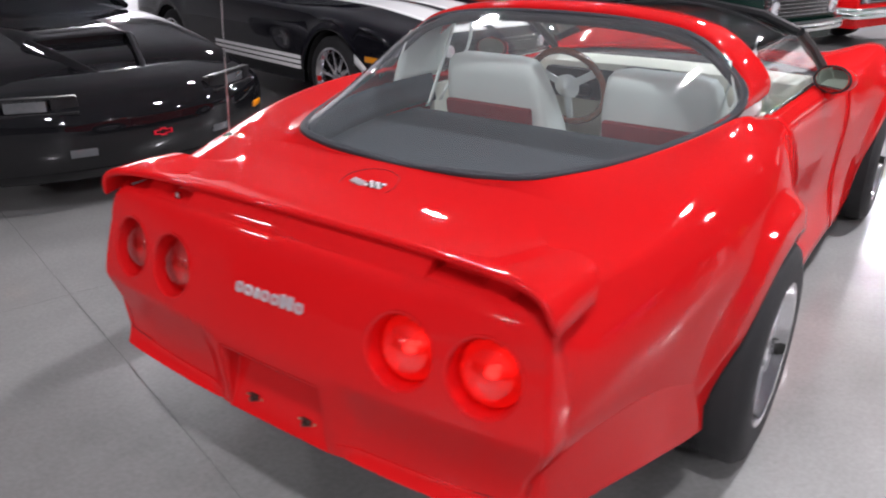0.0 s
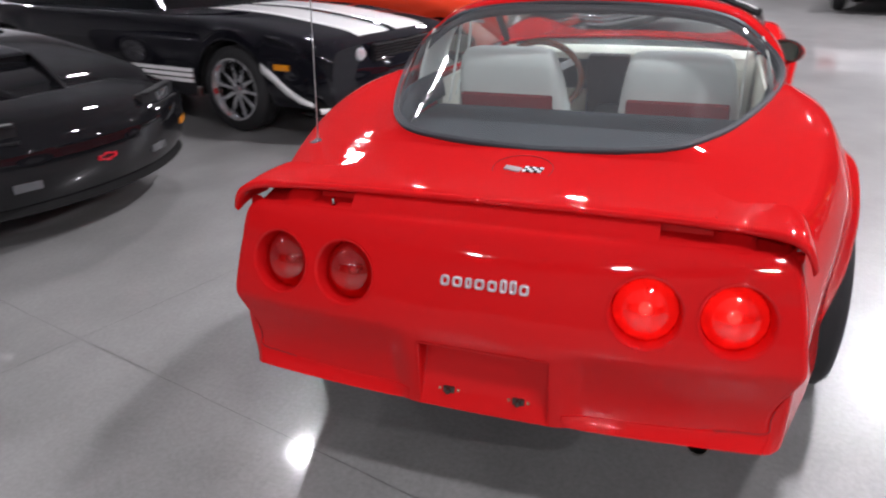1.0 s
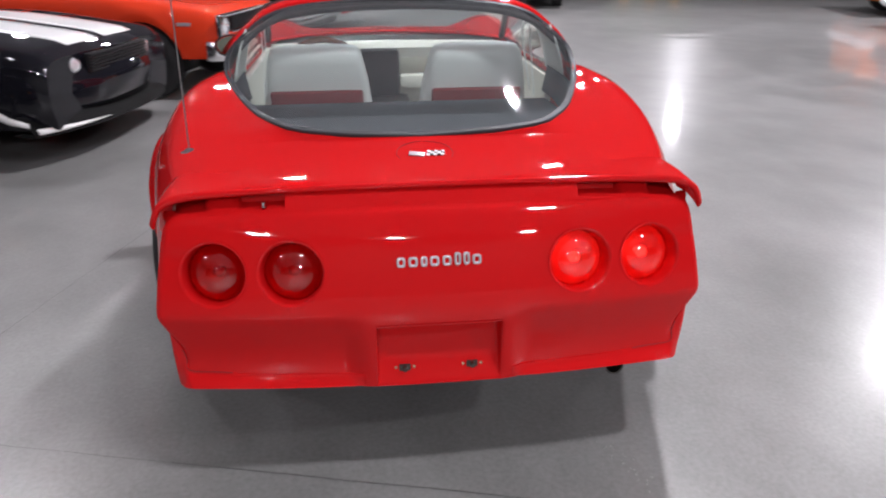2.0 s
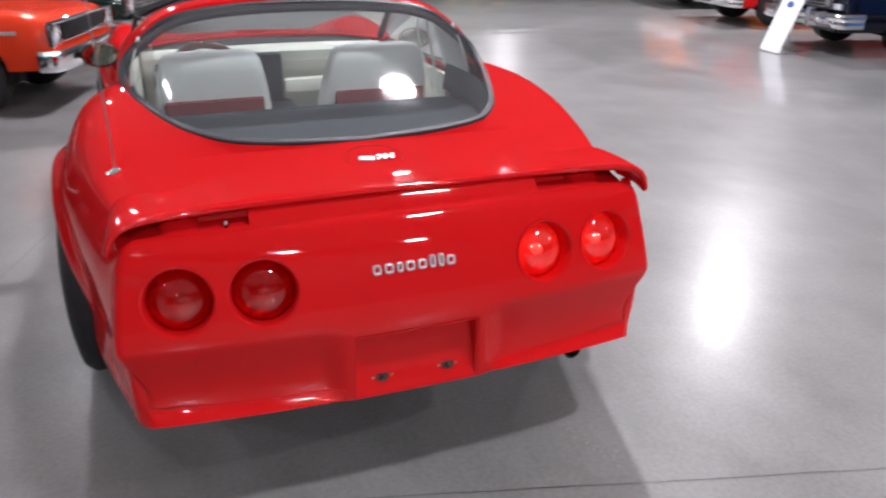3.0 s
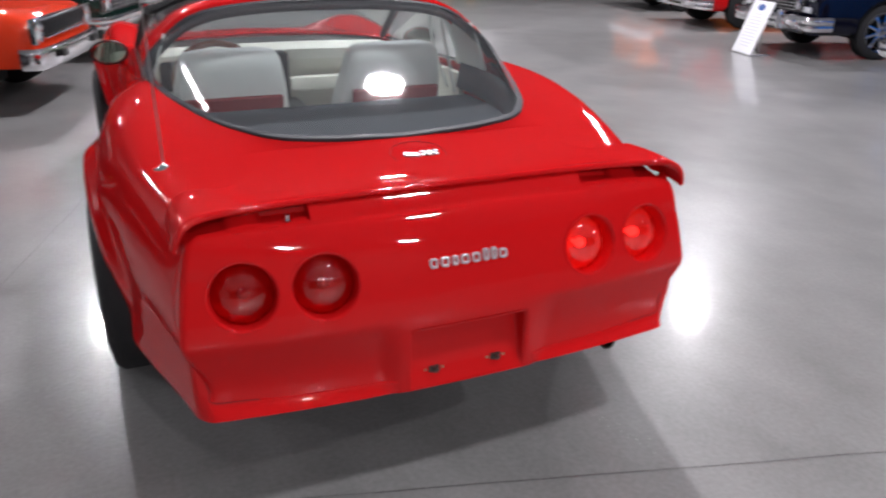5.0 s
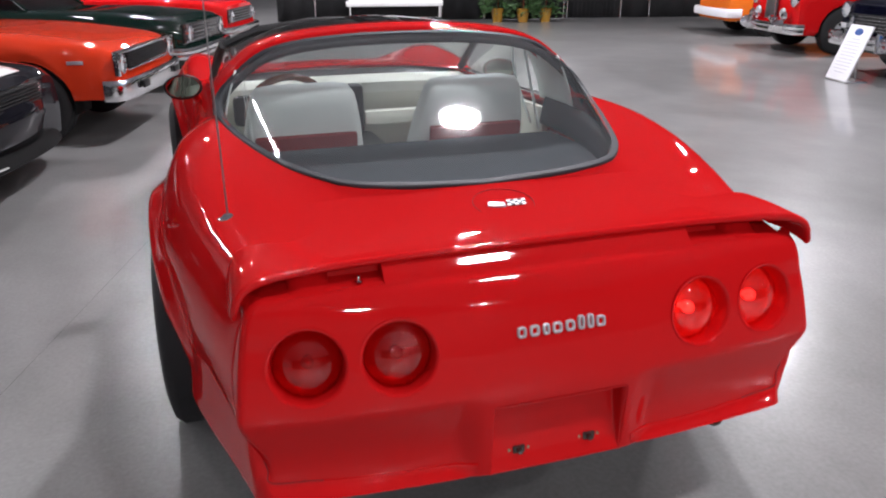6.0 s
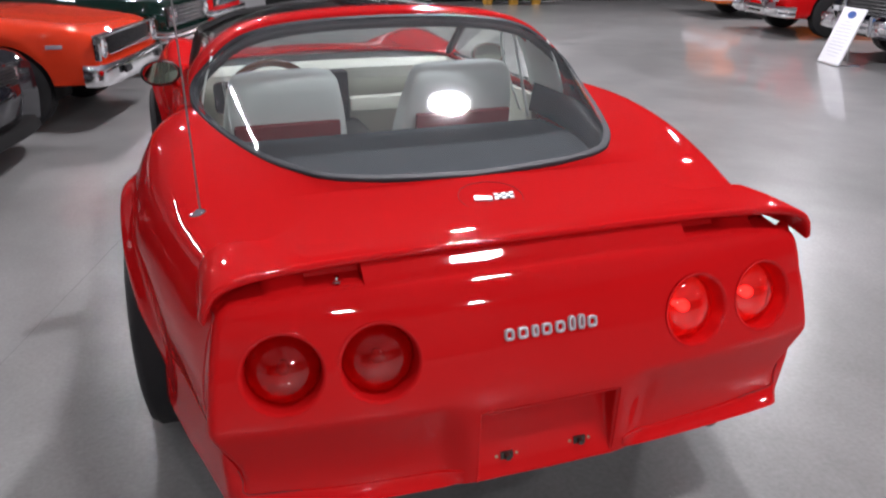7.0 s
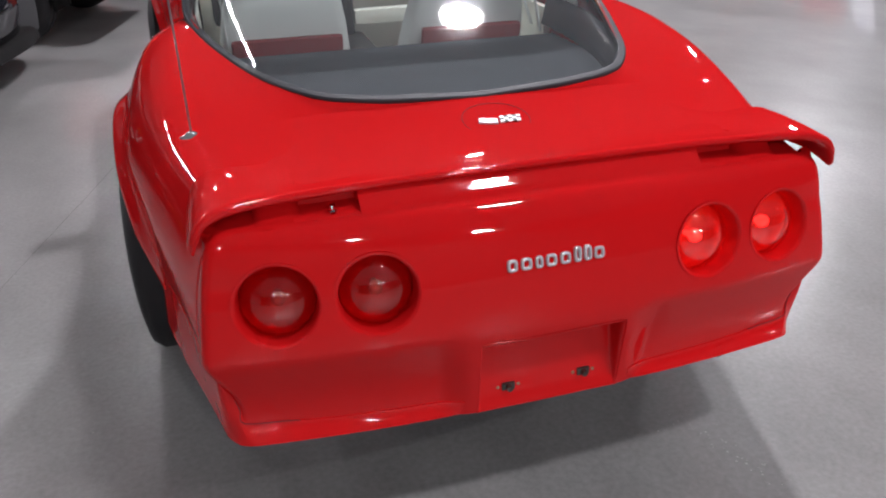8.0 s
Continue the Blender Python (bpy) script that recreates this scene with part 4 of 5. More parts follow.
def car_seat(x):
    """Bucket seat with a high back, seen from behind."""
    rows = []
    prof = [(0.30, .500, 1.66, .26), (0.315, .60, 1.62, .25), (0.315, .75, 1.565, .20), (0.295, .86, 1.53, .17), (0.275, .93, 1.51, .145), (0.26, .975, 1.505, .12), (0.235, 1.0, 1.52, .085), (0.17, 1.010, 1.535, .05)]
    for w, z, y, d in prof:
        row = []
        for a in np.linspace(0, 2 * math.pi, 33)[:-1]:
            c, sn = math.cos(a), math.sin(a)
            ex = 0.32
            row.append((x + w * math.copysign(abs(c) ** ex, c) * 0.735, y + d / 2 + d / 2 * math.copysign(abs(sn) ** ex, sn), z))
        rows.append(row)
    seat = part("seat", weld(grid(rows, close_u=True, cap=True)), VINYL, CAR, "pale vinyl bucket seat with an oxblood lower back", sharp=60)
    part("seat_back_panel", box(0.385, 0.03, 0.26, (x, 1.545, 0.700), 0.012, Matrix.Rotation(radians(13), 4, "X")), OXBLOOD, seat, "oxblood carpet panel")
    part("cushion", box(0.46, 0.5, 0.16, (x, 1.98, 0.44), 0.05), VINYL, seat)


car_seat(-0.348)
car_seat(0.328)
for s in (1, -1):
    for pts in ([(.56, 1.60, 1.12), (.555, 1.52, 1.0), (.55, 1.40, .81)], [(.57, 1.74, 1.13), (.56, 1.69, 1.0), (.55, 1.48, .82)]):
        rows = [[(s * x, y - 0.012, z), (s * x, y + 0.012, z)] for x, y, z in smooth_line(pts, 5)]
        part("seat_belt", grid(rows), VINYL, CAR, "pale webbing seat belt", thick=0.002)
part("dashboard", grid([[(x, y, z - 0.03 * abs(x) ** 2) for x in np.linspace(-0.63, 0.63, 13)] for y, z in ((2.62, .40), (2.60, .62), (2.50, .74), (2.47, .82), (2.49, .868), (2.54, .885), (2.64, .890), (2.66, .880))]), CREAM, CAR, "cream padded dashboard", thick=0.02)
part("defroster_panel", grid([[(x, y, z - 0.03 * abs(x) ** 2) for x in np.linspace(-0.62, 0.62, 13)] for y, z in ((2.655, .874), (2.75, .880), (2.90, .889))]), TRIM, CAR, "black panel under the windscreen", thick=0.01)
part("dash_pad", box(0.52, 0.08, 0.075, (0.31, 2.44, 0.700), 0.028), CREAM, CAR, "cream padded roll below the dash")
part("gauge_cluster", box(0.48, 0.06, 0.15, (-0.34, 2.455, 0.765), 0.03), TRIM, CAR, "black gauge cluster")
part("console", join(box(0.20, 0.75, 0.30, (0.0, 2.10, 0.48), 0.03), box(0.21, 0.10, 0.30, (-0.055, 2.44, 0.72), 0.02)), TRIM, CAR, "dark centre console")
part("bulkhead", box(1.24, 0.03, 0.40, (0, 1.48, 0.55), 0.01), OXBLOOD, CAR, "oxblood carpeted bulkhead")
part("cabin_floor", box(1.25, 1.2, 0.02, (0, 2.05, 0.32)), OXBLOOD, CAR)
tiltw = Matrix.Rotation(radians(-68), 4, "X")
hubp = Vector((-0.340, 2.20, 0.79))
rows = []
for a in np.linspace(0, 2 * math.pi, 41)[:-1]:
    rows.append([hubp + tiltw @ Vector(((0.185 + 0.016 * math.cos(b)) * math.cos(a), (0.185 + 0.016 * math.cos(b)) * math.sin(a), 0.016 * math.sin(b))) for b in np.linspace(0, 2 * math.pi, 11)[:-1]])
SW = part("steering_wheel", grid(rows, close_u=True, close_v=True), WOOD, CAR, "wood-rimmed steering wheel with bright spokes")
part("wheel_hub", lathe([(0, 0.03), (0.05, 0.025), (0.062, 0), (0, -0.02)], 24, "z", hubp, tiltw), SILVER, SW, "bright metal hub")
for a in (90, 210, 330):
    b = box(0.036, 0.15, 0.006, (0, 0.105, 0), 0.002)
    bmesh.ops.transform(b, matrix=Matrix.Translation(hubp) @ tiltw @ Matrix.Rotation(radians(a - 90), 4, "Z"), verts=b.verts)
    part("wheel_spoke", b, SILVER, SW, "bright metal spoke")
part("steering_column", tube([hubp + Vector((0, 0.02, 0)), (-0.345, 2.50, 0.72)], 0.03, 12), TRIM, SW)
part("inside_mirror", box(0.20, 0.03, 0.055, (0, 2.42, 1.10), 0.012), TRIM, CAR, "black inside mirror")


# ---- the other cars: y forward from the middle of the car, nose at +L/2 ----
def keys_for(L, W, hood, belt, box_nose=0.5, nose_drop=0.1, low=0.2):
    """Skin rows of an ordinary car: half width W, hood and belt heights."""
    h = L / 2
    rows = []
    for f, wf, zf in ((-1.0, 0.86, 0.80), (-0.97, 0.93, 0.93), (-0.80, 0.98, 1.0), (-0.45, 1.0, 1.0), (0.10, 1.0, 1.0), (0.30, 1.0, None), (0.60, 1.0, None), (0.85, 0.975, None), (0.96, 0.95, None), (0.99, 0.93, None), (1.0, 0.91, None)):
        y, w = f * h, W * wf
        if zf is None:
            k = min(1, max(0, (f - 0.30) / 0.70))
            z = hood - nose_drop * k ** 2.2
            if f > 0.985:
                z -= 0.02 + (f - 0.985) * 3 * (1 - box_nose)
        else:
            z = belt * zf if f < 0 else hood + 0.01
        s = z - 0.02
        rows.append((y, 0, z, w * 0.55, z - 0.004, w * 0.86, s, w * 0.96, s - 0.05, w, s - 0.22, w * 0.995, 0.38, w * 0.95, low))
    return rows


def other_car(name, label, nose, heading, paint, L=4.7, W=0.92, hood=0.95, belt=0.95, box_nose=0.5, nose_drop=0.1, wheel_r=0.33, roof=1.33, overhang=0.95, group="parked cars", low=0.2, spokes=5, rim=0.2, track=0.13, style="spoke", screen=0.30):
    a = radians(heading)
    fwd = Vector((-math.sin(a), math.cos(a), 0))
    c = Vector((*nose, 0)) - fwd * (L / 2)
    car = thing(name, c, label, "car", group, heading)
    h = L / 2
    fa, ra = h - overhang, -h + 1.05
    arches = [(fa, wheel_r, wheel_r + 0.05), (ra, wheel_r, wheel_r + 0.05)]
    K = keys_for(L, W, hood, belt, box_nose, nose_drop, low)
    bm = skin(K, -h, h, arches, 0.07)
    for y in (-h, h):
        r = section_row(K, y, ())
        r = [(-x, yy, z) for x, yy, z in r[::-1]] + r[1:]
        n = len(r)
        vs = [bm.verts.new(p) for p in r]
        for i in range(n // 2):
            q = list(dict.fromkeys([vs[i], vs[i + 1], vs[n - 2 - i], vs[n - 1 - i]]))
            if len(q) > 2 and i + 1 <= n - 2 - i:
                bm.faces.new(q)
    part("body", weld(bm), paint, car, "lacquered car body", sharp=35)
    for s in (1, -1):
        for y in (fa, ra):
            wheel(car, s * (W - track), y, wheel_r, 0.22, rim, s, spokes, style)
            part("wheel_well", grid([[(s * xx, y + (wheel_r + 0.045) * math.cos(b), wheel_r + (wheel_r + 0.045) * math.sin(b)) for b in np.linspace(-0.2, math.pi + 0.2, 14)] for xx in (W - 0.40, W - 0.03)]), UNDER, car, "dark wheel well", thick=0.004)
    # cabin: glass between belt and roof, roof panel
    y0, y1, y2, y3 = -h * 0.72, -h * 0.40, h * (screen - 0.28), h * screen
    glass = []
    for y, z, w in ((y0, belt - 0.01, W * 0.80), (y1, roof, W * 0.62), (y2, roof, W * 0.62), (y3, hood - 0.005 - 0.08 * (screen - 0.30), W * 0.82)):
        glass.append([(x * w, y - (0.16 * abs(x) ** 2 if y == y3 else 0), z - (0.03 * abs(x) ** 3 if z == roof else 0)) for x in np.linspace(-1, 1, 9)])
    part("cabin_glass", grid(glass), DARK_GLASS, car, "dark windscreen and rear glass", sharp=30)
    part("roof", grid([[(x * W * 0.63, y, roof + 0.012 - 0.03 * abs(x) ** 3) for x in np.linspace(-1, 1, 9)] for y in np.linspace(y1 - 0.04, y2 + 0.04, 6)]), paint, car, "painted roof panel", thick=0.03)
    for s in (1, -1):
        bm = bmesh.new()
        bm.faces.new([bm.verts.new(p) for p in ((s * W * 0.62, y1, roof - 0.03), (s * W * 0.62, y2, roof - 0.03), (s * W * 0.80, y3 - 0.16, hood - 0.01), (s * W * 0.80, y0, belt - 0.02))])
        part("side_glass", bm, DARK_GLASS, car, "dark side window", False)
        part("pillar", tube([(s * W * 0.81, y3 - 0.15, hood - 0.005), (s * W * 0.63, y2 + 0.02, roof - 0.02)], 0.022, 8), paint, car)
    part("underside", box(W * 1.5, L * 0.9, 0.1, (0, 0, low + 0.08), 0.02), UNDER, car, "dark underside")
    return car


def chrome_bumper(car, L, W, z, h, d=0.09, wrap=0.25, out=0.10, label="chrome front bumper", mat=None, ribbed=True):
    """Bar across the nose with ends wrapped round the corners."""
    path = [(-W, -wrap), (-W, -0.04), (-W * 0.93, 0.03), (-W * 0.6, 0.06), (0, 0.075), (W * 0.6, 0.06), (W * 0.93, 0.03), (W, -0.04), (W, -wrap)]
    pts = smooth_line(path, 4)
    rows = []
    for i, (x, y) in enumerate(pts):
        a, b = pts[max(0, i - 1)], pts[min(len(pts) - 1, i + 1)]
        t = Vector((b[0] - a[0], b[1] - a[1], 0)).normalized()
        o = Vector((-t.y, t.x, 0)) 
        c = Vector((x, L / 2 + out - 0.06 + y, z))
        prof = [(-0.02, -h / 2), (0.008, -h / 2), (0.024, -h * 0.40), (0.030, -h * 0.22), (0.024, -h * 0.06), (0.020, 0), (0.030, h * 0.07), (0.036, h * 0.22), (0.030, h * 0.38), (0.012, h / 2), (-0.02, h / 2)]
        if not ribbed:
            prof = [(-0.02, -h / 2), (0.016, -h / 2), (0.026, -h * 0.42), (0.030, -h * 0.1), (0.030, h * 0.2), (0.024, h * 0.42), (0.012, h / 2), (-0.02, h / 2)]
        rows.append([c + o * q + Vector((0, 0, zz)) for q, zz in prof])
    return part("front_bumper", grid(rows, close_u=True, cap=True), mat or CHROME, car, label)


def round_lamp(car, x, y, z, r, ring=True, face=0.0):
    turn = Matrix.Rotation(radians(180 + face), 4, "Z")
    ob = part("headlamp", lathe([(0, 0.018), (r * 0.5, 0.014), (r * 0.85, 0.004), (r * 0.95, -0.012), (0, -0.02)], 28, "y", (x, y, z), turn), HEADLAMP, car, "round glass headlamp")
    if ring:
        part("lamp_ring", lathe([(r * 0.9, 0.0), (r * 0.98, 0.022), (r * 1.12, 0.018), (r * 1.18, -0.03)], 28, "y", (x, y, z), turn), CHROME, ob, "chrome lamp ring")
    return ob


def bars_grille(car, x0, x1, y, z0, z1, n, mat=CHROME, back=TRIM, vertical=False, label="dark grille with bright bars", width=0.012):
    g = part("grille", box(x1 - x0, 0.03, z1 - z0, ((x0 + x1) / 2, y - 0.012, (z0 + z1) / 2), 0.004), back, car, label)
    for i in range(n):
        f = (i + 0.5) / n
        if vertical:
            b = box(width, 0.02, z1 - z0, (x0 + (x1 - x0) * f, y + 0.012, (z0 + z1) / 2), 0.003)
        else:
            b = box(x1 - x0, 0.02, 0.010, ((x0 + x1) / 2, y + 0.012, z0 + (z1 - z0) * f), 0.003)
        part("grille_bar", b, mat, g)
    return g


# black coupe with a scooped hood, nose towards the aisle
L = 4.55
C = other_car("black_coupe", "glossy black coupe with a scooped hood and plain red badge", (-2.938, 1.561), -96, BLACK, L, 0.93, 0.93, 0.95, 0.6, 0.22, 0.33, 1.27, 0.80, low=0.22, rim=0.21, screen=0.53)
h = L / 2 + 0.30


def nose_y(x, dy=0.0):
    return h + 0.15 - 0.34 * (abs(x) / 0.92) ** 2.2 + dy


part("front_cover", grid([[(x, nose_y(x, dy), z - 0.03 * (abs(x) / 0.9) ** 2 * (z > .6)) for x in np.linspace(-0.92, 0.92, 29)] for dy, z in ((-0.50, .722), (-0.36, .696), (-0.24, .670), (-0.13, .640), (-0.06, .605), (-0.015, .56), (0.012, .50), (0.014, .43), (0.002, .36), (-0.025, .29), (-0.06, .23), (-0.2, .21))]), BLACK, C, "black moulded nose", sharp=50, thick=0.01)
for s in (1, -1):
    w = Matrix.Rotation(radians(-s * 27), 4, "Z")
    hl = part("headlamp", box(0.20, 0.05, 0.058, (s * 0.62, nose_y(.62) - .058, 0.600), 0.01, w), SMOKY, C, "oblong headlamp in a dark recess")
    part("lamp_bezel", join(box(0.44, 0.05, 0.012, (s * 0.60, nose_y(.60) - .062, 0.640), 0.003, w), box(0.44, 0.05, 0.012, (s * 0.60, nose_y(.60) - .044, 0.560), 0.003, w), box(0.10, 0.05, 0.07, (s * 0.77, nose_y(.77) - .066, 0.600), 0.004, Matrix.Rotation(radians(-s * 34), 4, "Z")), box(0.13, 0.05, 0.07, (s * 0.45, nose_y(.45) - .066, 0.600), 0.004, Matrix.Rotation(radians(-s * 16), 4, "Z"))), TRIM, hl)
    part("turn_lamp", box(0.13, 0.03, 0.040, (s * 0.83, nose_y(.83) + .002, 0.40), 0.008, Matrix.Rotation(radians(-s * 36), 4, "Z")), AMBER, C, "amber turn lamp")
    part("fog_lamp", box(0.14, 0.03, 0.045, (s * 0.42, nose_y(.42) - .008, 0.345), 0.008, Matrix.Rotation(radians(-s * 15), 4, "Z")), SMOKY, C, "smoky fog lamp")


def hood_z(y):
    return 0.93 - 0.22 * max(0, (y / (L / 2) - 0.30) / 0.70) ** 2.2


# raised scoop whose mouth faces the nose, with a ridge running forward from each end of it
rows = []
for y in np.linspace(1.20, 1.92, 22):
    f = (y - 1.20) / 0.72
    up = 0.052 * f * f * (3 - 2 * f)
    rows.append([(0.33 * u, y, hood_z(y) - 0.004 + up * min(1.0, (1 - abs(u)) / 0.16) ** 0.7) for u in np.linspace(-1, 1, 33)])
rows.append([(p[0] * 0.99, 1.928, p[2] - 0.010) for p in rows[-1]])
rows.append([(p[0], 1.86, p[2]) for p in rows[-1]])
scoop = part("hood_scoop", grid(rows), BLACK, C, "black raised hood scoop open towards the nose", sharp=40)
part("scoop_mouth", box(0.55, 0.02, 0.040, (0, 1.885, hood_z(1.90) + 0.018), 0.004), TRIM, scoop, "dark mouth of the hood scoop")
for s in (1, -1):
    rows = []
    for f in np.linspace(0, 1, 14):
        x, y, w, up = 0.305 - 0.205 * f, 1.90 + 0.55 * f, 0.018 - 0.008 * f, 0.046 * (1 - f) ** 0.8
        rows.append([(s * (x - w), y, hood_z(y) - 0.010), (s * (x - w * 0.8), y, hood_z(y) + up * 0.9), (s * x, y, hood_z(y) + up), (s * (x + w), y, hood_z(y) + up * 0.8), (s * (x + 3 * w), y, hood_z(y) - 0.006)])
    part("hood_ridge", grid(rows), BLACK, C, "tapering ridge beside the scoop mouth", sharp=50)
rows = []
bow = [(-.055, .012), (-.022, .012), (-.015, .021), (.015, .021), (.022, .012), (.055, .012), (.055, -.012), (.022, -.012), (.015, -.021), (-.015, -.021), (-.022, -.012), (-.055, -.012)]
for x, z in bow:
    rows.append([(x * k, nose_y(0) + 0.008 + d, 0.40 + z * k2) for k, k2, d in ((1.0, 1.0, 0), (1.0, 1.0, .014), (.80, .62, .014), (.80, .62, 0))])
part("badge", grid(rows, close_u=True, close_v=True), material("red_badge", (0.6, 0.01, 0.03), 0.3, 0, 1), C, "plain red outlined nose badge", False)
part("air_dam", grid([[(x, nose_y(x, dy), z) for x in np.linspace(-0.92, 0.92, 21)] for dy, z in ((-0.09, .27), (-0.055, .23), (-0.04, .195), (-0.05, .19), (-0.15, .20))]), UNDER, C, "black air dam", thick=0.008)

# dark coupe with white stripes
L = 4.95
C = other_car("striped_coupe", "black coupe with broad white hood stripes and chrome wheels", (-1.98, 4.30), -102, material("dark_blue_black_lacquer", (0.007, 0.007, 0.010), 0.6, 0, 0.95, 0.2, 3, spec=0.0), L, 0.95, 0.90, 0.92, 0.35, 0.16, 0.335, 1.28, 0.96, low=0.24, rim=0.235, spokes=10, style="bright")
h = L / 2
KS = keys_for(L, 0.95, 0.90, 0.92, 0.35, 0.16, 0.24)
for x0, x1 in ((-0.46, -0.05), (0.05, 0.46)):
    rows = []
    for y in np.linspace(h * 0.34, h * 0.975, 22):
        r = section_row(KS, y, ())
        xs, zz = [p[0] for p in r[:9]], [p[2] for p in r[:9]]
        rows.append([(x, y, float(np.interp(abs(x), xs, zz)) + 0.004) for x in np.linspace(x0, x1, 7)])
    part("hood_stripe", grid(rows), WHITE, C, "broad white stripe", thick=0.003)
part("nose_cover", grid([[(x, h + 0.05 - 0.34 * (abs(x) / 0.94) ** 2.4 + dy, z) for x in np.linspace(-0.93, 0.93, 25)] for dy, z in ((-0.30, .775), (-0.16, .745), (-0.06, .725), (0.0, .69), (0.01, .60), (0.05, .54), (0.07, .45), (0.04, .36), (0.03, .30))]), C.children[0].data.materials[0], C, "dark moulded nose", sharp=50, thick=0.01)
bars_grille(C, -0.42, 0.42, h + 0.055, 0.55, 0.68, 6, TRIM)
for s in (1, -1):
    round_lamp(C, s * 0.745, h - 0.088, 0.625, 0.092, True, -s * 26)
    part("parking_lamp", lathe([(0, 0.01), (0.04, 0.006), (0.05, -0.01)], 20, "y", (s * 0.53, h + 0.012, 0.615), Matrix.Rotation(radians(180 - s * 14), 4, "Z")), HEADLAMP, C, "small round parking lamp")
    part("side_marker", box(0.012, 0.15, 0.045, (s * 0.945, h - 0.42, 0.545), 0.004), AMBER, C, "amber side marker")
    for k in range(3):
        part("sill_stripe", box(0.006, 1.5, 0.03, (s * 0.957, h - 2.13, 0.375 + 0.042 * k), 0.002), WHITE, C, "white sill stripe")
    rows = [[(s * 0.953 + s * 0.004, y, z + d) for d in (0, wdt)] for y, z, wdt in ((h - 0.62, .50, .07), (h - 0.50, .43, .07), (h - 0.38, .35, .065), (h - 0.25, .295, .05), (h - 0.12, .275, .03))]
    part("spoiler_stripe", grid(rows), WHITE, C, "white stripe on the front spoiler", thick=0.004)
part("front_spoiler", grid([[(x, h + 0.08 - 0.22 * (abs(x) / 0.95) ** 3 + dy, z) for x in np.linspace(-0.95, 0.95, 21)] for dy, z in ((-0.05, .32), (0.02, .27), (0.05, .215), (0.03, .205), (-0.1, .22))]), UNDER, C, "dark front spoiler", thick=0.008)

lip_rows = [[(x, h + 0.08 - 0.22 * (x / 0.95) ** 3 + 0.047 + d, .242 + k * 0.024 * (x - 0.3) / 0.63) for d, k in ((-0.012, 1), (0.004, 0), (0.003, -0.7))] for x in np.linspace(0.36, 0.93, 16)]
part("spoiler_lip_stripe", grid(lip_rows), WHITE, C, "thin white stripe along the spoiler lip", thick=0.004)

# orange sedan with a square chrome front
L = 4.80
C = other_car("orange_coupe", "orange two-door coupe with a square grille and chrome bumper", (-1.21, 6.41), -102.5, ORANGE, L, 0.92, 0.96, 0.96, 0.9, 0.165, 0.33, 1.36, 0.74, low=0.41, rim=0.19)
h = L / 2
chrome_bumper(C, L, 0.92, 0.455, 0.17, out=0.08, wrap=0.12, ribbed=False)
bars_grille(C, -0.62, 0.62, h + 0.012, 0.610, 0.735, 7, TRIM)
part("grille_frame", join(box(1.74, 0.05, 0.022, (0, h + 0.02, 0.757), 0.006), box(1.24, 0.05, 0.014, (0, h + 0.012, 0.597), 0.005), box(0.022, 0.05, 0.20, (-0.865, h + 0.01, 0.667), 0.006), box(0.022, 0.05, 0.20, (0.865, h + 0.01, 0.667), 0.006)), CHROME, C, "chrome grille frame")
for s in (1, -1):
    round_lamp(C, s * 0.76, h + 0.015, 0.667, 0.080)
    part("bumper_lamp", box(0.17, 0.02, 0.06, (s * 0.52, h + 0.130, 0.465), 0.006), TRIM, C, "lamp in the bumper")
    part("fender_badge", box(0.006, 0.13, 0.03, (s * 0.925, h - 0.30, 0.690), 0.003), SILVER, C, "small bright fender badge")
    part("hub_star", lathe([(0, 0.02), (0.05, 0.015), (0.07, 0)], 16, "x", (s * 0.91, h - 0.9, 0.33)), CHROME, C)

# dark green coupe with a chrome framed grille
L = 4.72
C = other_car("green_coupe", "dark green coupe with a chrome framed grille", (-0.66, 9.05), -107, GREEN, L, 0.93, 0.96, 0.97, 0.85, 0.11, 0.33, 1.34, 0.92, low=0.28)
h = L / 2
chrome_bumper(C, L, 0.93, 0.46, 0.13, out=0.10)
bars_grille(C, -0.82, 0.82, h + 0.015, 0.57, 0.78, 5, CHROME)
for s in (1, -1):
    round_lamp(C, s * 0.66, h + 0.03, 0.68, 0.09)
# red coupe behind
L = 4.8
C = other_car("red_coupe", "red coupe with a chrome bumper", (-0.06, 11.68), -107, RED, L, 0.92, 0.98, 0.98, 0.85, 0.10, 0.33, 1.36, 0.92, low=0.28)
h = L / 2
chrome_bumper(C, L, 0.92, 0.48, 0.14, out=0.09)
bars_grille(C, -0.78, 0.78, h + 0.015, 0.60, 0.80, 5, STEEL)
for s in (1, -1):
    round_lamp(C, s * 0.66, h + 0.03, 0.70, 0.085)

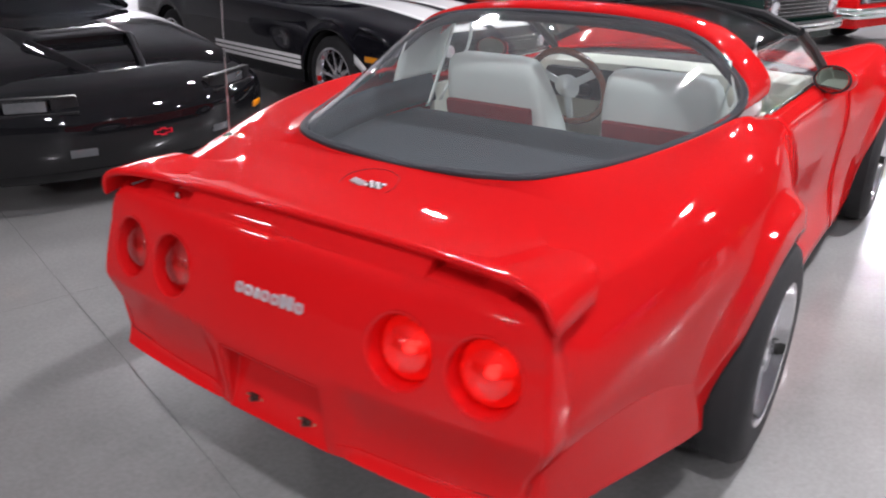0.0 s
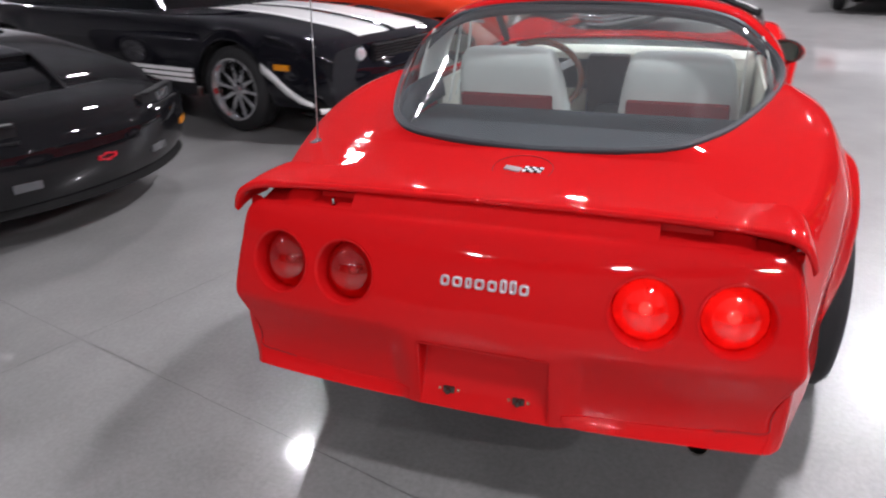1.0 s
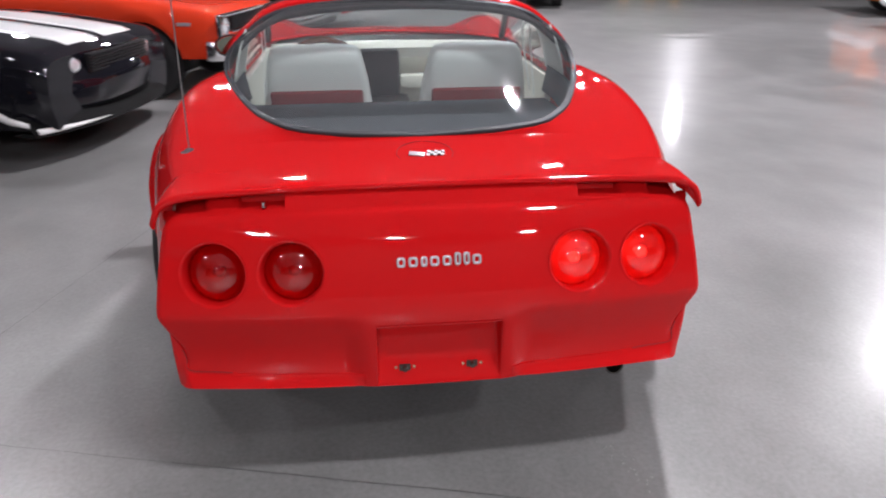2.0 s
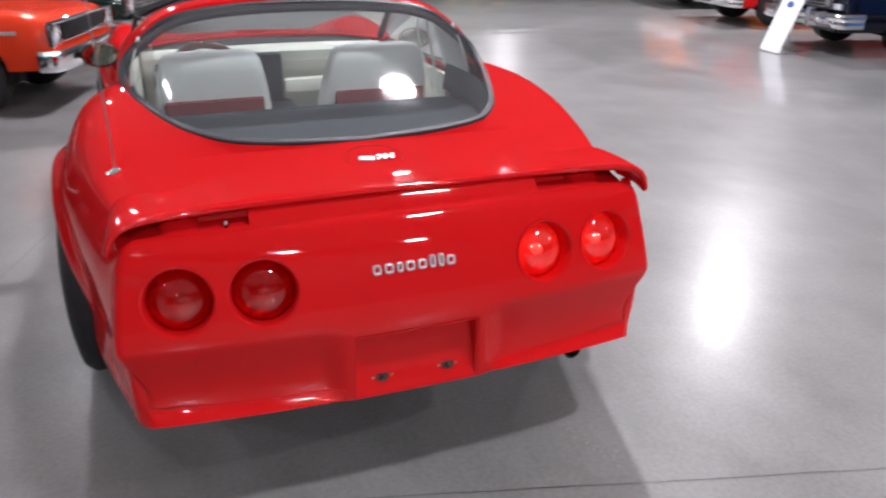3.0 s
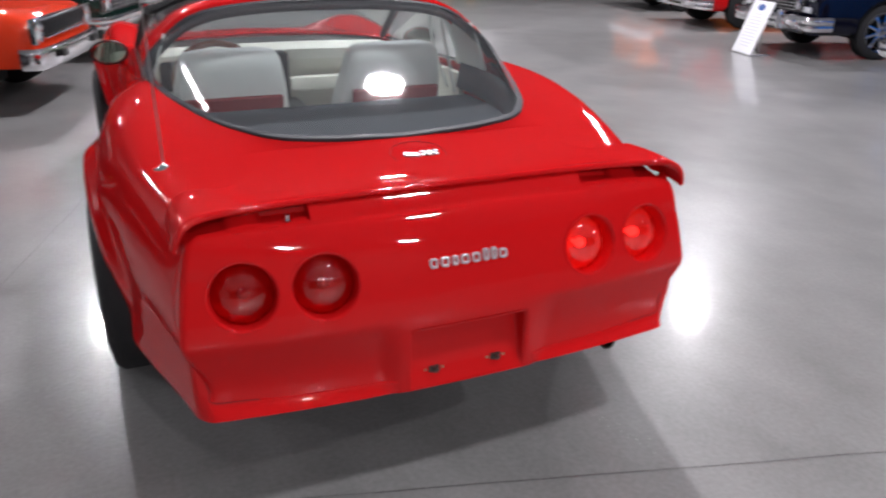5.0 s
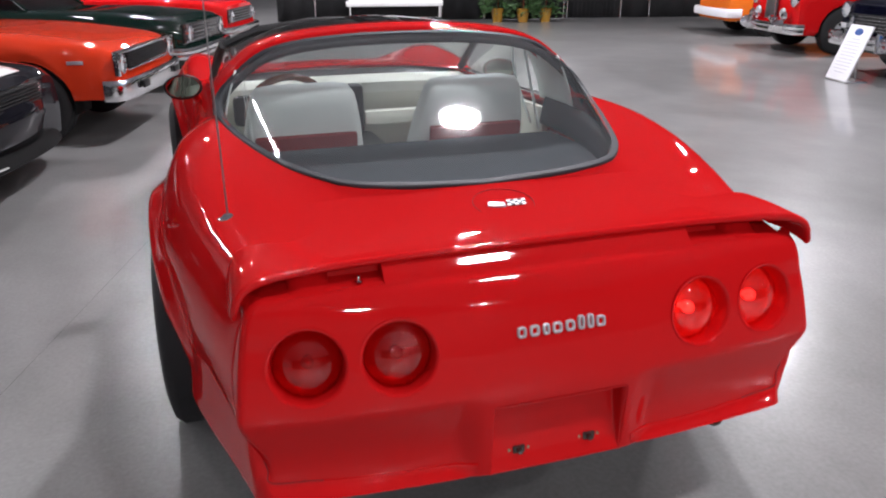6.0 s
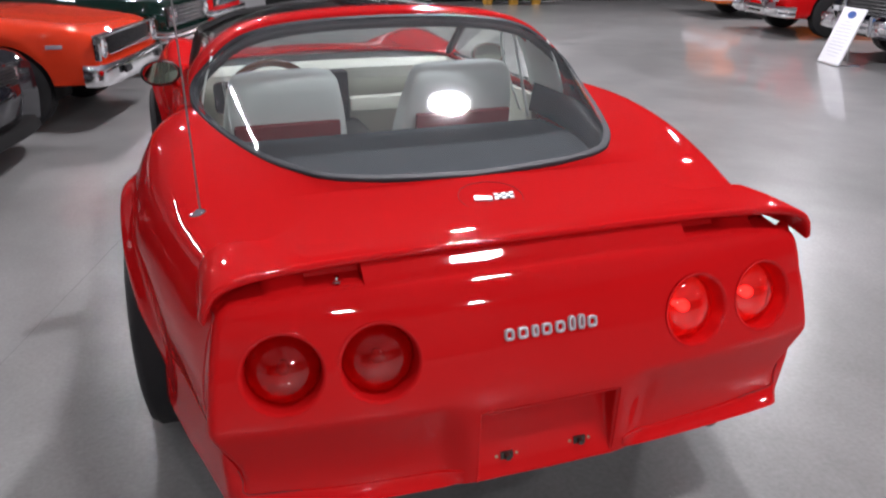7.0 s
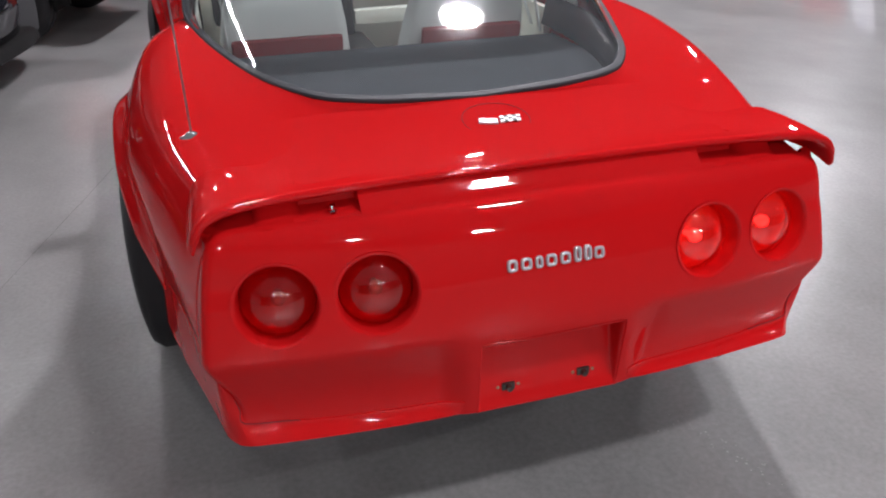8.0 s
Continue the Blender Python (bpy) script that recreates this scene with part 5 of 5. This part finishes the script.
# white coupe seen from its tail
L = 4.2
C = other_car("white_coupe", "white coupe parked with its red tail lamps towards the aisle", (4.31, 18.44), -16, WHITE, L, 0.99, 1.02, 1.06, 0.85, 0.06, 0.34, 1.38, 0.92, low=0.50)
h = L / 2
part("tail_panel", box(1.86, 0.04, 0.30, (0, -h - 0.012, 0.86), 0.02), WHITE, C, "white tail panel")
for s in (1, -1):
    lamp = part("tail_lamp", box(0.30, 0.04, 0.22, (s * 0.74, -h - 0.034, 0.87), 0.01), LENS, C, "oblong red tail lamp")
    for k in (-1, 1):
        part("lamp_divider", box(0.008, 0.012, 0.21, (s * 0.74 + k * 0.05, -h - 0.056, 0.87), 0.002), TRIM, lamp)
    part("reverse_lamp", box(0.06, 0.02, 0.04, (s * 0.56, -h - 0.05, 0.775), 0.004), HEADLAMP, C, "small clear reversing lamp")
part("rear_bumper", box(1.98, 0.12, 0.12, (0, -h - 0.05, 0.665), 0.04), WHITE, C, "white rear bumper")
part("rear_valance", box(1.80, 0.06, 0.22, (0, -h - 0.0, 0.50), 0.02), UNDER, C, "dark rear valance")
part("number_plate", box(0.31, 0.01, 0.15, (0, -h - 0.045, 0.83), 0.004), INK, C, "pale plate with no writing")
part("small_badge", box(0.08, 0.01, 0.02, (0.42, -h - 0.04, 0.765), 0.003), TRIM, C)

# row across the aisle, noses towards the red car
HB = 75
L = 5.0
C = other_car("blue_sedan", "bright blue rounded sedan with a massive chrome grille", (6.30, 3.02), HB + 5, BLUE, L, 0.93, 1.05, 1.05, 0.6, 0.14, 0.36, 1.55, 0.60, low=0.30, rim=0.25, spokes=9, track=0.02, style="bright")
h = L / 2
chrome_bumper(C, L, 0.93, 0.42, 0.17, out=0.16, wrap=0.06)
rows = []
for a in np.linspace(0, 2 * math.pi, 41)[:-1]:
    rows.append([((0.72 + 0.05 * math.cos(b)) * math.cos(a), h + 0.07 + 0.05 * math.sin(b) - 0.08 * math.cos(a) ** 2, 0.635 + (0.155 + 0.038 * math.cos(b)) * math.sin(a)) for b in np.linspace(0, 2 * math.pi, 9)[:-1]])
part("grille_surround", grid(rows, close_u=True, close_v=True), CHROME, C, "oval chrome grille surround")
bars_grille(C, -0.60, 0.60, h + 0.03, 0.52, 0.75, 40, STEEL, UNDER, True, width=0.005)
for s in (1, -1):
    round_lamp(C, s * 0.76, h + 0.03, 0.83, 0.095)
    part("bumper_guard", box(0.10, 0.12, 0.22, (s * 0.42, h + 0.20, 0.44), 0.03), CHROME, C, "chrome bumper guard")
part("hood_ornament", join(box(0.05, 0.25, 0.04, (0, h - 0.05, 0.93), 0.015), lathe([(0, 0.07), (0.05, 0.05), (0.07, 0.0), (0.04, -0.05)], 20, "y", (0, h + 0.06, 0.90), Matrix.Rotation(radians(180), 4, "Z"))), CHROME, C, "chrome hood ornament")
part("lower_bar", tube(smooth_line([(-0.90, h - 0.02, 0.31), (-0.6, h + 0.10, 0.30), (0, h + 0.14, 0.30), (0.6, h + 0.10, 0.30), (0.90, h - 0.02, 0.31)], 5), 0.022, 10), CHROME, C, "chrome lower bumper bar")
for k in (-2, -1, 0, 1, 2):
    part("grille_slat", box(1.18 - 0.08 * abs(k), 0.012, 0.006, (0, h + 0.052, 0.635 + 0.038 * k), 0.002), CHROME, C, "thin bright grille slat")
part("hood_strip", box(0.11, 0.9, 0.014, (0, h - 0.55, 0.985), 0.004, Matrix.Rotation(radians(-7), 4, "X")), GOLD, C, "yellowish bright hood strip")

L = 4.95
C = other_car("navy_sedan", "dark navy sedan with chrome bumper and wheels", (7.45, 6.45), HB, NAVY, L, 0.94, 1.02, 1.02, 0.7, 0.10, 0.34, 1.5, 0.92, low=0.30, rim=0.235, spokes=9, style="bright")
h = L / 2
chrome_bumper(C, L, 0.95, 0.44, 0.17, out=0.13)
bars_grille(C, -0.62, 0.62, h + 0.02, 0.56, 0.76, 5, CHROME)
for s in (1, -1):
    round_lamp(C, s * 0.76, h + 0.01, 0.80, 0.09)
    part("bumper_guard", box(0.09, 0.10, 0.24, (s * 0.38, h + 0.17, 0.46), 0.03), CHROME, C, "chrome bumper guard")
    part("parking_lamp", box(0.14, 0.04, 0.07, (s * 0.72, h + 0.03, 0.60), 0.01), HEADLAMP, C, "clear parking lamp")
    part("bumper_bullet", lathe([(0, 0.10), (0.05, 0.08), (0.08, 0.03), (0.08, -0.04)], 24, "y", (s * 0.62, h + 0.15, 0.46), Matrix.Rotation(radians(180), 4, "Z")), CHROME, C, "rounded chrome bumper tip")
    part("chrome_spear", box(0.012, 1.6, 0.03, (s * 0.945, 0.6, 0.62), 0.005), CHROME, C, "chrome side spear")
    part("grille_end", box(0.10, 0.05, 0.17, (s * 0.52, h + 0.045, 0.66), 0.02), CHROME, C, "chrome grille end piece")

L = 5.0
C = other_car("red_sedan", "red sedan with a heavy chrome grille and bumper", (8.49, 9.60), HB, RED, L, 0.95, 1.05, 1.04, 0.7, 0.10, 0.36, 1.55, 0.72, low=0.30, rim=0.16)
h = L / 2
chrome_bumper(C, L, 0.97, 0.40, 0.16, out=0.14, wrap=0.12)
bars_grille(C, -0.17, 0.17, h + 0.06, 0.52, 0.98, 11, STEEL, SMOKY, True, "pale grey upright grille")
part("sill", box(0.06, 2.6, 0.10, (0.95, -0.3, 0.38), 0.015), STEEL, C, "grey sill strip")
part("sill", box(0.06, 2.6, 0.10, (-0.95, -0.3, 0.38), 0.015), STEEL, C, "grey sill strip")
for s in (1, -1):
    round_lamp(C, s * 0.70, h + 0.02, 0.84, 0.10)
    part("bumper_guard", box(0.10, 0.12, 0.24, (s * 0.40, h + 0.18, 0.45), 0.03), CHROME, C, "chrome bumper guard")
    part("fog_lamp", lathe([(0, 0.02), (0.07, 0.012), (0.085, -0.02)], 24, "y", (s * 0.45, h + 0.08, 0.62), Matrix.Rotation(radians(180), 4, "Z")), HEADLAMP, C, "round fog lamp")
    part("bumper_bomb", lathe([(0, 0.14), (0.05, 0.12), (0.09, 0.06), (0.10, 0.0), (0.06, -0.06)], 24, "y", (s * 0.62, h + 0.16, 0.44), Matrix.Rotation(radians(180), 4, "Z")), CHROME, C, "bullet-shaped chrome bumper tip")
    part("lamp_pod", lathe([(0, 0.06), (0.05, 0.05), (0.075, 0.01), (0.06, -0.06)], 20, "y", (s * 0.60, h + 0.09, 0.58), Matrix.Rotation(radians(180), 4, "Z")), CHROME, C, "small chrome lamp pod")
    part("horn", lathe([(0, 0.05), (0.03, 0.045), (0.05, 0.03), (0.02, -0.05)], 20, "y", (s * 0.24, h + 0.15, 0.55), Matrix.Rotation(radians(180), 4, "Z")), CHROME, C, "small chrome horn")

L = 4.6
C = other_car("amber_van", "amber orange van with a pale bumper", (9.5, 12.6), HB, VAN_ORANGE, L, 0.90, 1.15, 1.15, 0.9, 0.04, 0.33, 1.9, 0.85, low=0.30)
chrome_bumper(C, L, 0.92, 0.45, 0.16, out=0.11, mat=PAPER, label="pale painted front bumper", ribbed=False)
for s in (1, -1):
    round_lamp(C, s * 0.68, L / 2 + 0.01, 0.85, 0.09)
    part("arch_trim", tube([(s * 0.905, L / 2 - 0.85 + 0.39 * math.cos(b), 0.33 + 0.39 * math.sin(b)) for b in np.linspace(0.0, math.pi, 19)], 0.014, 8), PAPER, C, "pale wheel arch trim")
part("front_panel", join(box(1.0, 0.03, 0.02, (0, L / 2 + 0.012, 0.95), 0.005), box(1.0, 0.03, 0.02, (0, L / 2 + 0.012, 0.68), 0.005), box(0.02, 0.03, 0.29, (-0.5, L / 2 + 0.012, 0.815), 0.005), box(0.02, 0.03, 0.29, (0.5, L / 2 + 0.012, 0.815), 0.005)), VAN_ORANGE, C, "pressed frame on the orange front")

# ---- sign, drape, plants, barrier ----
S = thing("sign_board", (6.87, 6.40, 0), "white leaning information board with a plain blue oval and grey print", "sign", "", -105)
# the board leans back from the aisle
lean = Matrix.Rotation(radians(-19.5), 4, "X")


def on_board(bm):
    bmesh.ops.transform(bm, matrix=lean, verts=bm.verts)
    return bm


part("board", on_board(box(0.49, 0.02, 0.69, (0, 0, 0.36), 0.004)), PAPER, S, "white board")
part("oval_mark", on_board(lathe([(0, 0.004), (0.085, 0.004), (0.088, 0)], 28, "y", (0, -0.010, 0.62), Matrix.Diagonal((1, 1, 0.5, 1)))), BLUE_INK, S, "plain blue oval")
for k in range(11):
    w = (0.20, 0.30, 0.34, 0.32, 0.35, 0.33, 0.30, 0.35, 0.34, 0.28, 0.22)[k]
    part("text_bar", on_board(box(w, 0.003, 0.009, (0, -0.012, 0.53 - 0.042 * k))), INK, S, "", False)
part("foot", box(0.46, 0.30, 0.015, (0, 0.13, 0.008), 0.004), STEEL, S, "flat steel foot")
part("stay", tube([(0, 0.25, 0.01), (0, 0.22, 0.58)], 0.012, 8), STEEL, S)

# black drape on poles across the far end of the aisle
D = thing("drape_wall", (10.0, 17.4, 0), "black cloth drape hung from bright poles", "curtain", "", -14)
rows = []
for k in range(150):
    x = -9 + 24 * k / 149
    rows.append([(x, 0.05 * math.sin(k * 1.9) + 0.02 * math.sin(k * 0.7), z) for z in (0.02, 0.8, 1.6, 2.5)])
part("drape", grid(rows), CURTAIN, D, "black pleated cloth", thick=0.01)
for k in range(9):
    part("pole", tube([(-8 + 2.2 * k, -0.14, 0), (-8 + 2.2 * k, -0.14, 2.55)], 0.022, 10), CHROME, D, "bright drape pole")
part("rail", tube([(-9, -0.14, 2.52), (15, -0.14, 2.52)], 0.02, 8), CHROME, D)

B = thing("barrier", (9.1, 17.15, 0), "low black wire barrier between bright posts", "barrier", "", -14)
for k in range(2):
    part("post", tube([(-0.75 + 1.5 * k, 0, 0), (-0.75 + 1.5 * k, 0, 1.05)], 0.025, 10), CHROME, B, "bright post")
for k in range(14):
    part("wire", tube([(-0.7 + 1.4 * k / 13, 0, 0.05), (-0.7 + 1.4 * k / 13, 0, 0.95)], 0.006, 6), TRIM, B)
for z in (0.06, 0.5, 0.94):
    part("rail", tube([(-0.75, 0, z), (0.75, 0, z)], 0.009, 6), TRIM, B)


def potted_plant(x, y, seed, flowers):
    rng = random.Random(seed)
    P = thing("potted_plant", (x, y, 0), "bushy green plant in a yellow glazed pot", "plant", "plants by the drape")
    part("pot", lathe([(0.0, 0.0), (0.12, 0.0), (0.165, 0.30), (0.18, 0.32), (0.165, 0.33), (0.15, 0.30), (0.0, 0.28)], 28), POT, P)
    bms = bmesh.new()
    for k in range(260):
        a, e, r = rng.uniform(0, 6.283), rng.uniform(-0.5, 1.4), rng.uniform(0.12, 0.46)
        c = Vector((math.cos(a) * math.cos(e) * r, math.sin(a) * math.cos(e) * r, 0.38 + math.sin(e) * r * 1.6))
        d = Vector((math.cos(a), math.sin(a), rng.uniform(-0.4, 0.7))).normalized()
        w = d.orthogonal().normalized() * rng.uniform(0.025, 0.045)
        n = d.cross(w).normalized() * 0.012
        ln = rng.uniform(0.12, 0.24)
        q = [bms.verts.new(v) for v in (c, c + d * ln * 0.45 + w + n, c + d * ln, c + d * ln * 0.45 - w + n)]
        mid = bms.verts.new(c + d * ln * 0.5 - n)
        for i in range(4):
            bms.faces.new((q[i], q[(i + 1) % 4], mid))
    part("foliage", bms, LEAF, P, "dark green pointed leaves", False)
    part("stem", tube([(0, 0, 0.25), (0.02, 0, 0.6), (0, 0.02, 0.85)], [0.02, 0.014, 0.006], 8), WOOD, P)
    if flowers:
        fb = []
        for k in range(9):
            a, r = rng.uniform(0, 6.283), rng.uniform(0.05, 0.35)
            fb.append(lathe([(0, 0.03), (0.05, 0.02), (0.07, 0.04), (0.03, 0.0), (0, -0.01)], 8, "z", (r * math.cos(a), r * math.sin(a), rng.uniform(0.7, 1.05))))
        part("flowers", join(*fb), PAPER, P, "white blossoms")


potted_plant(6.6, 17.5, 1, False)
potted_plant(7.2, 17.25, 2, True)
potted_plant(7.75, 17.1, 3, True)
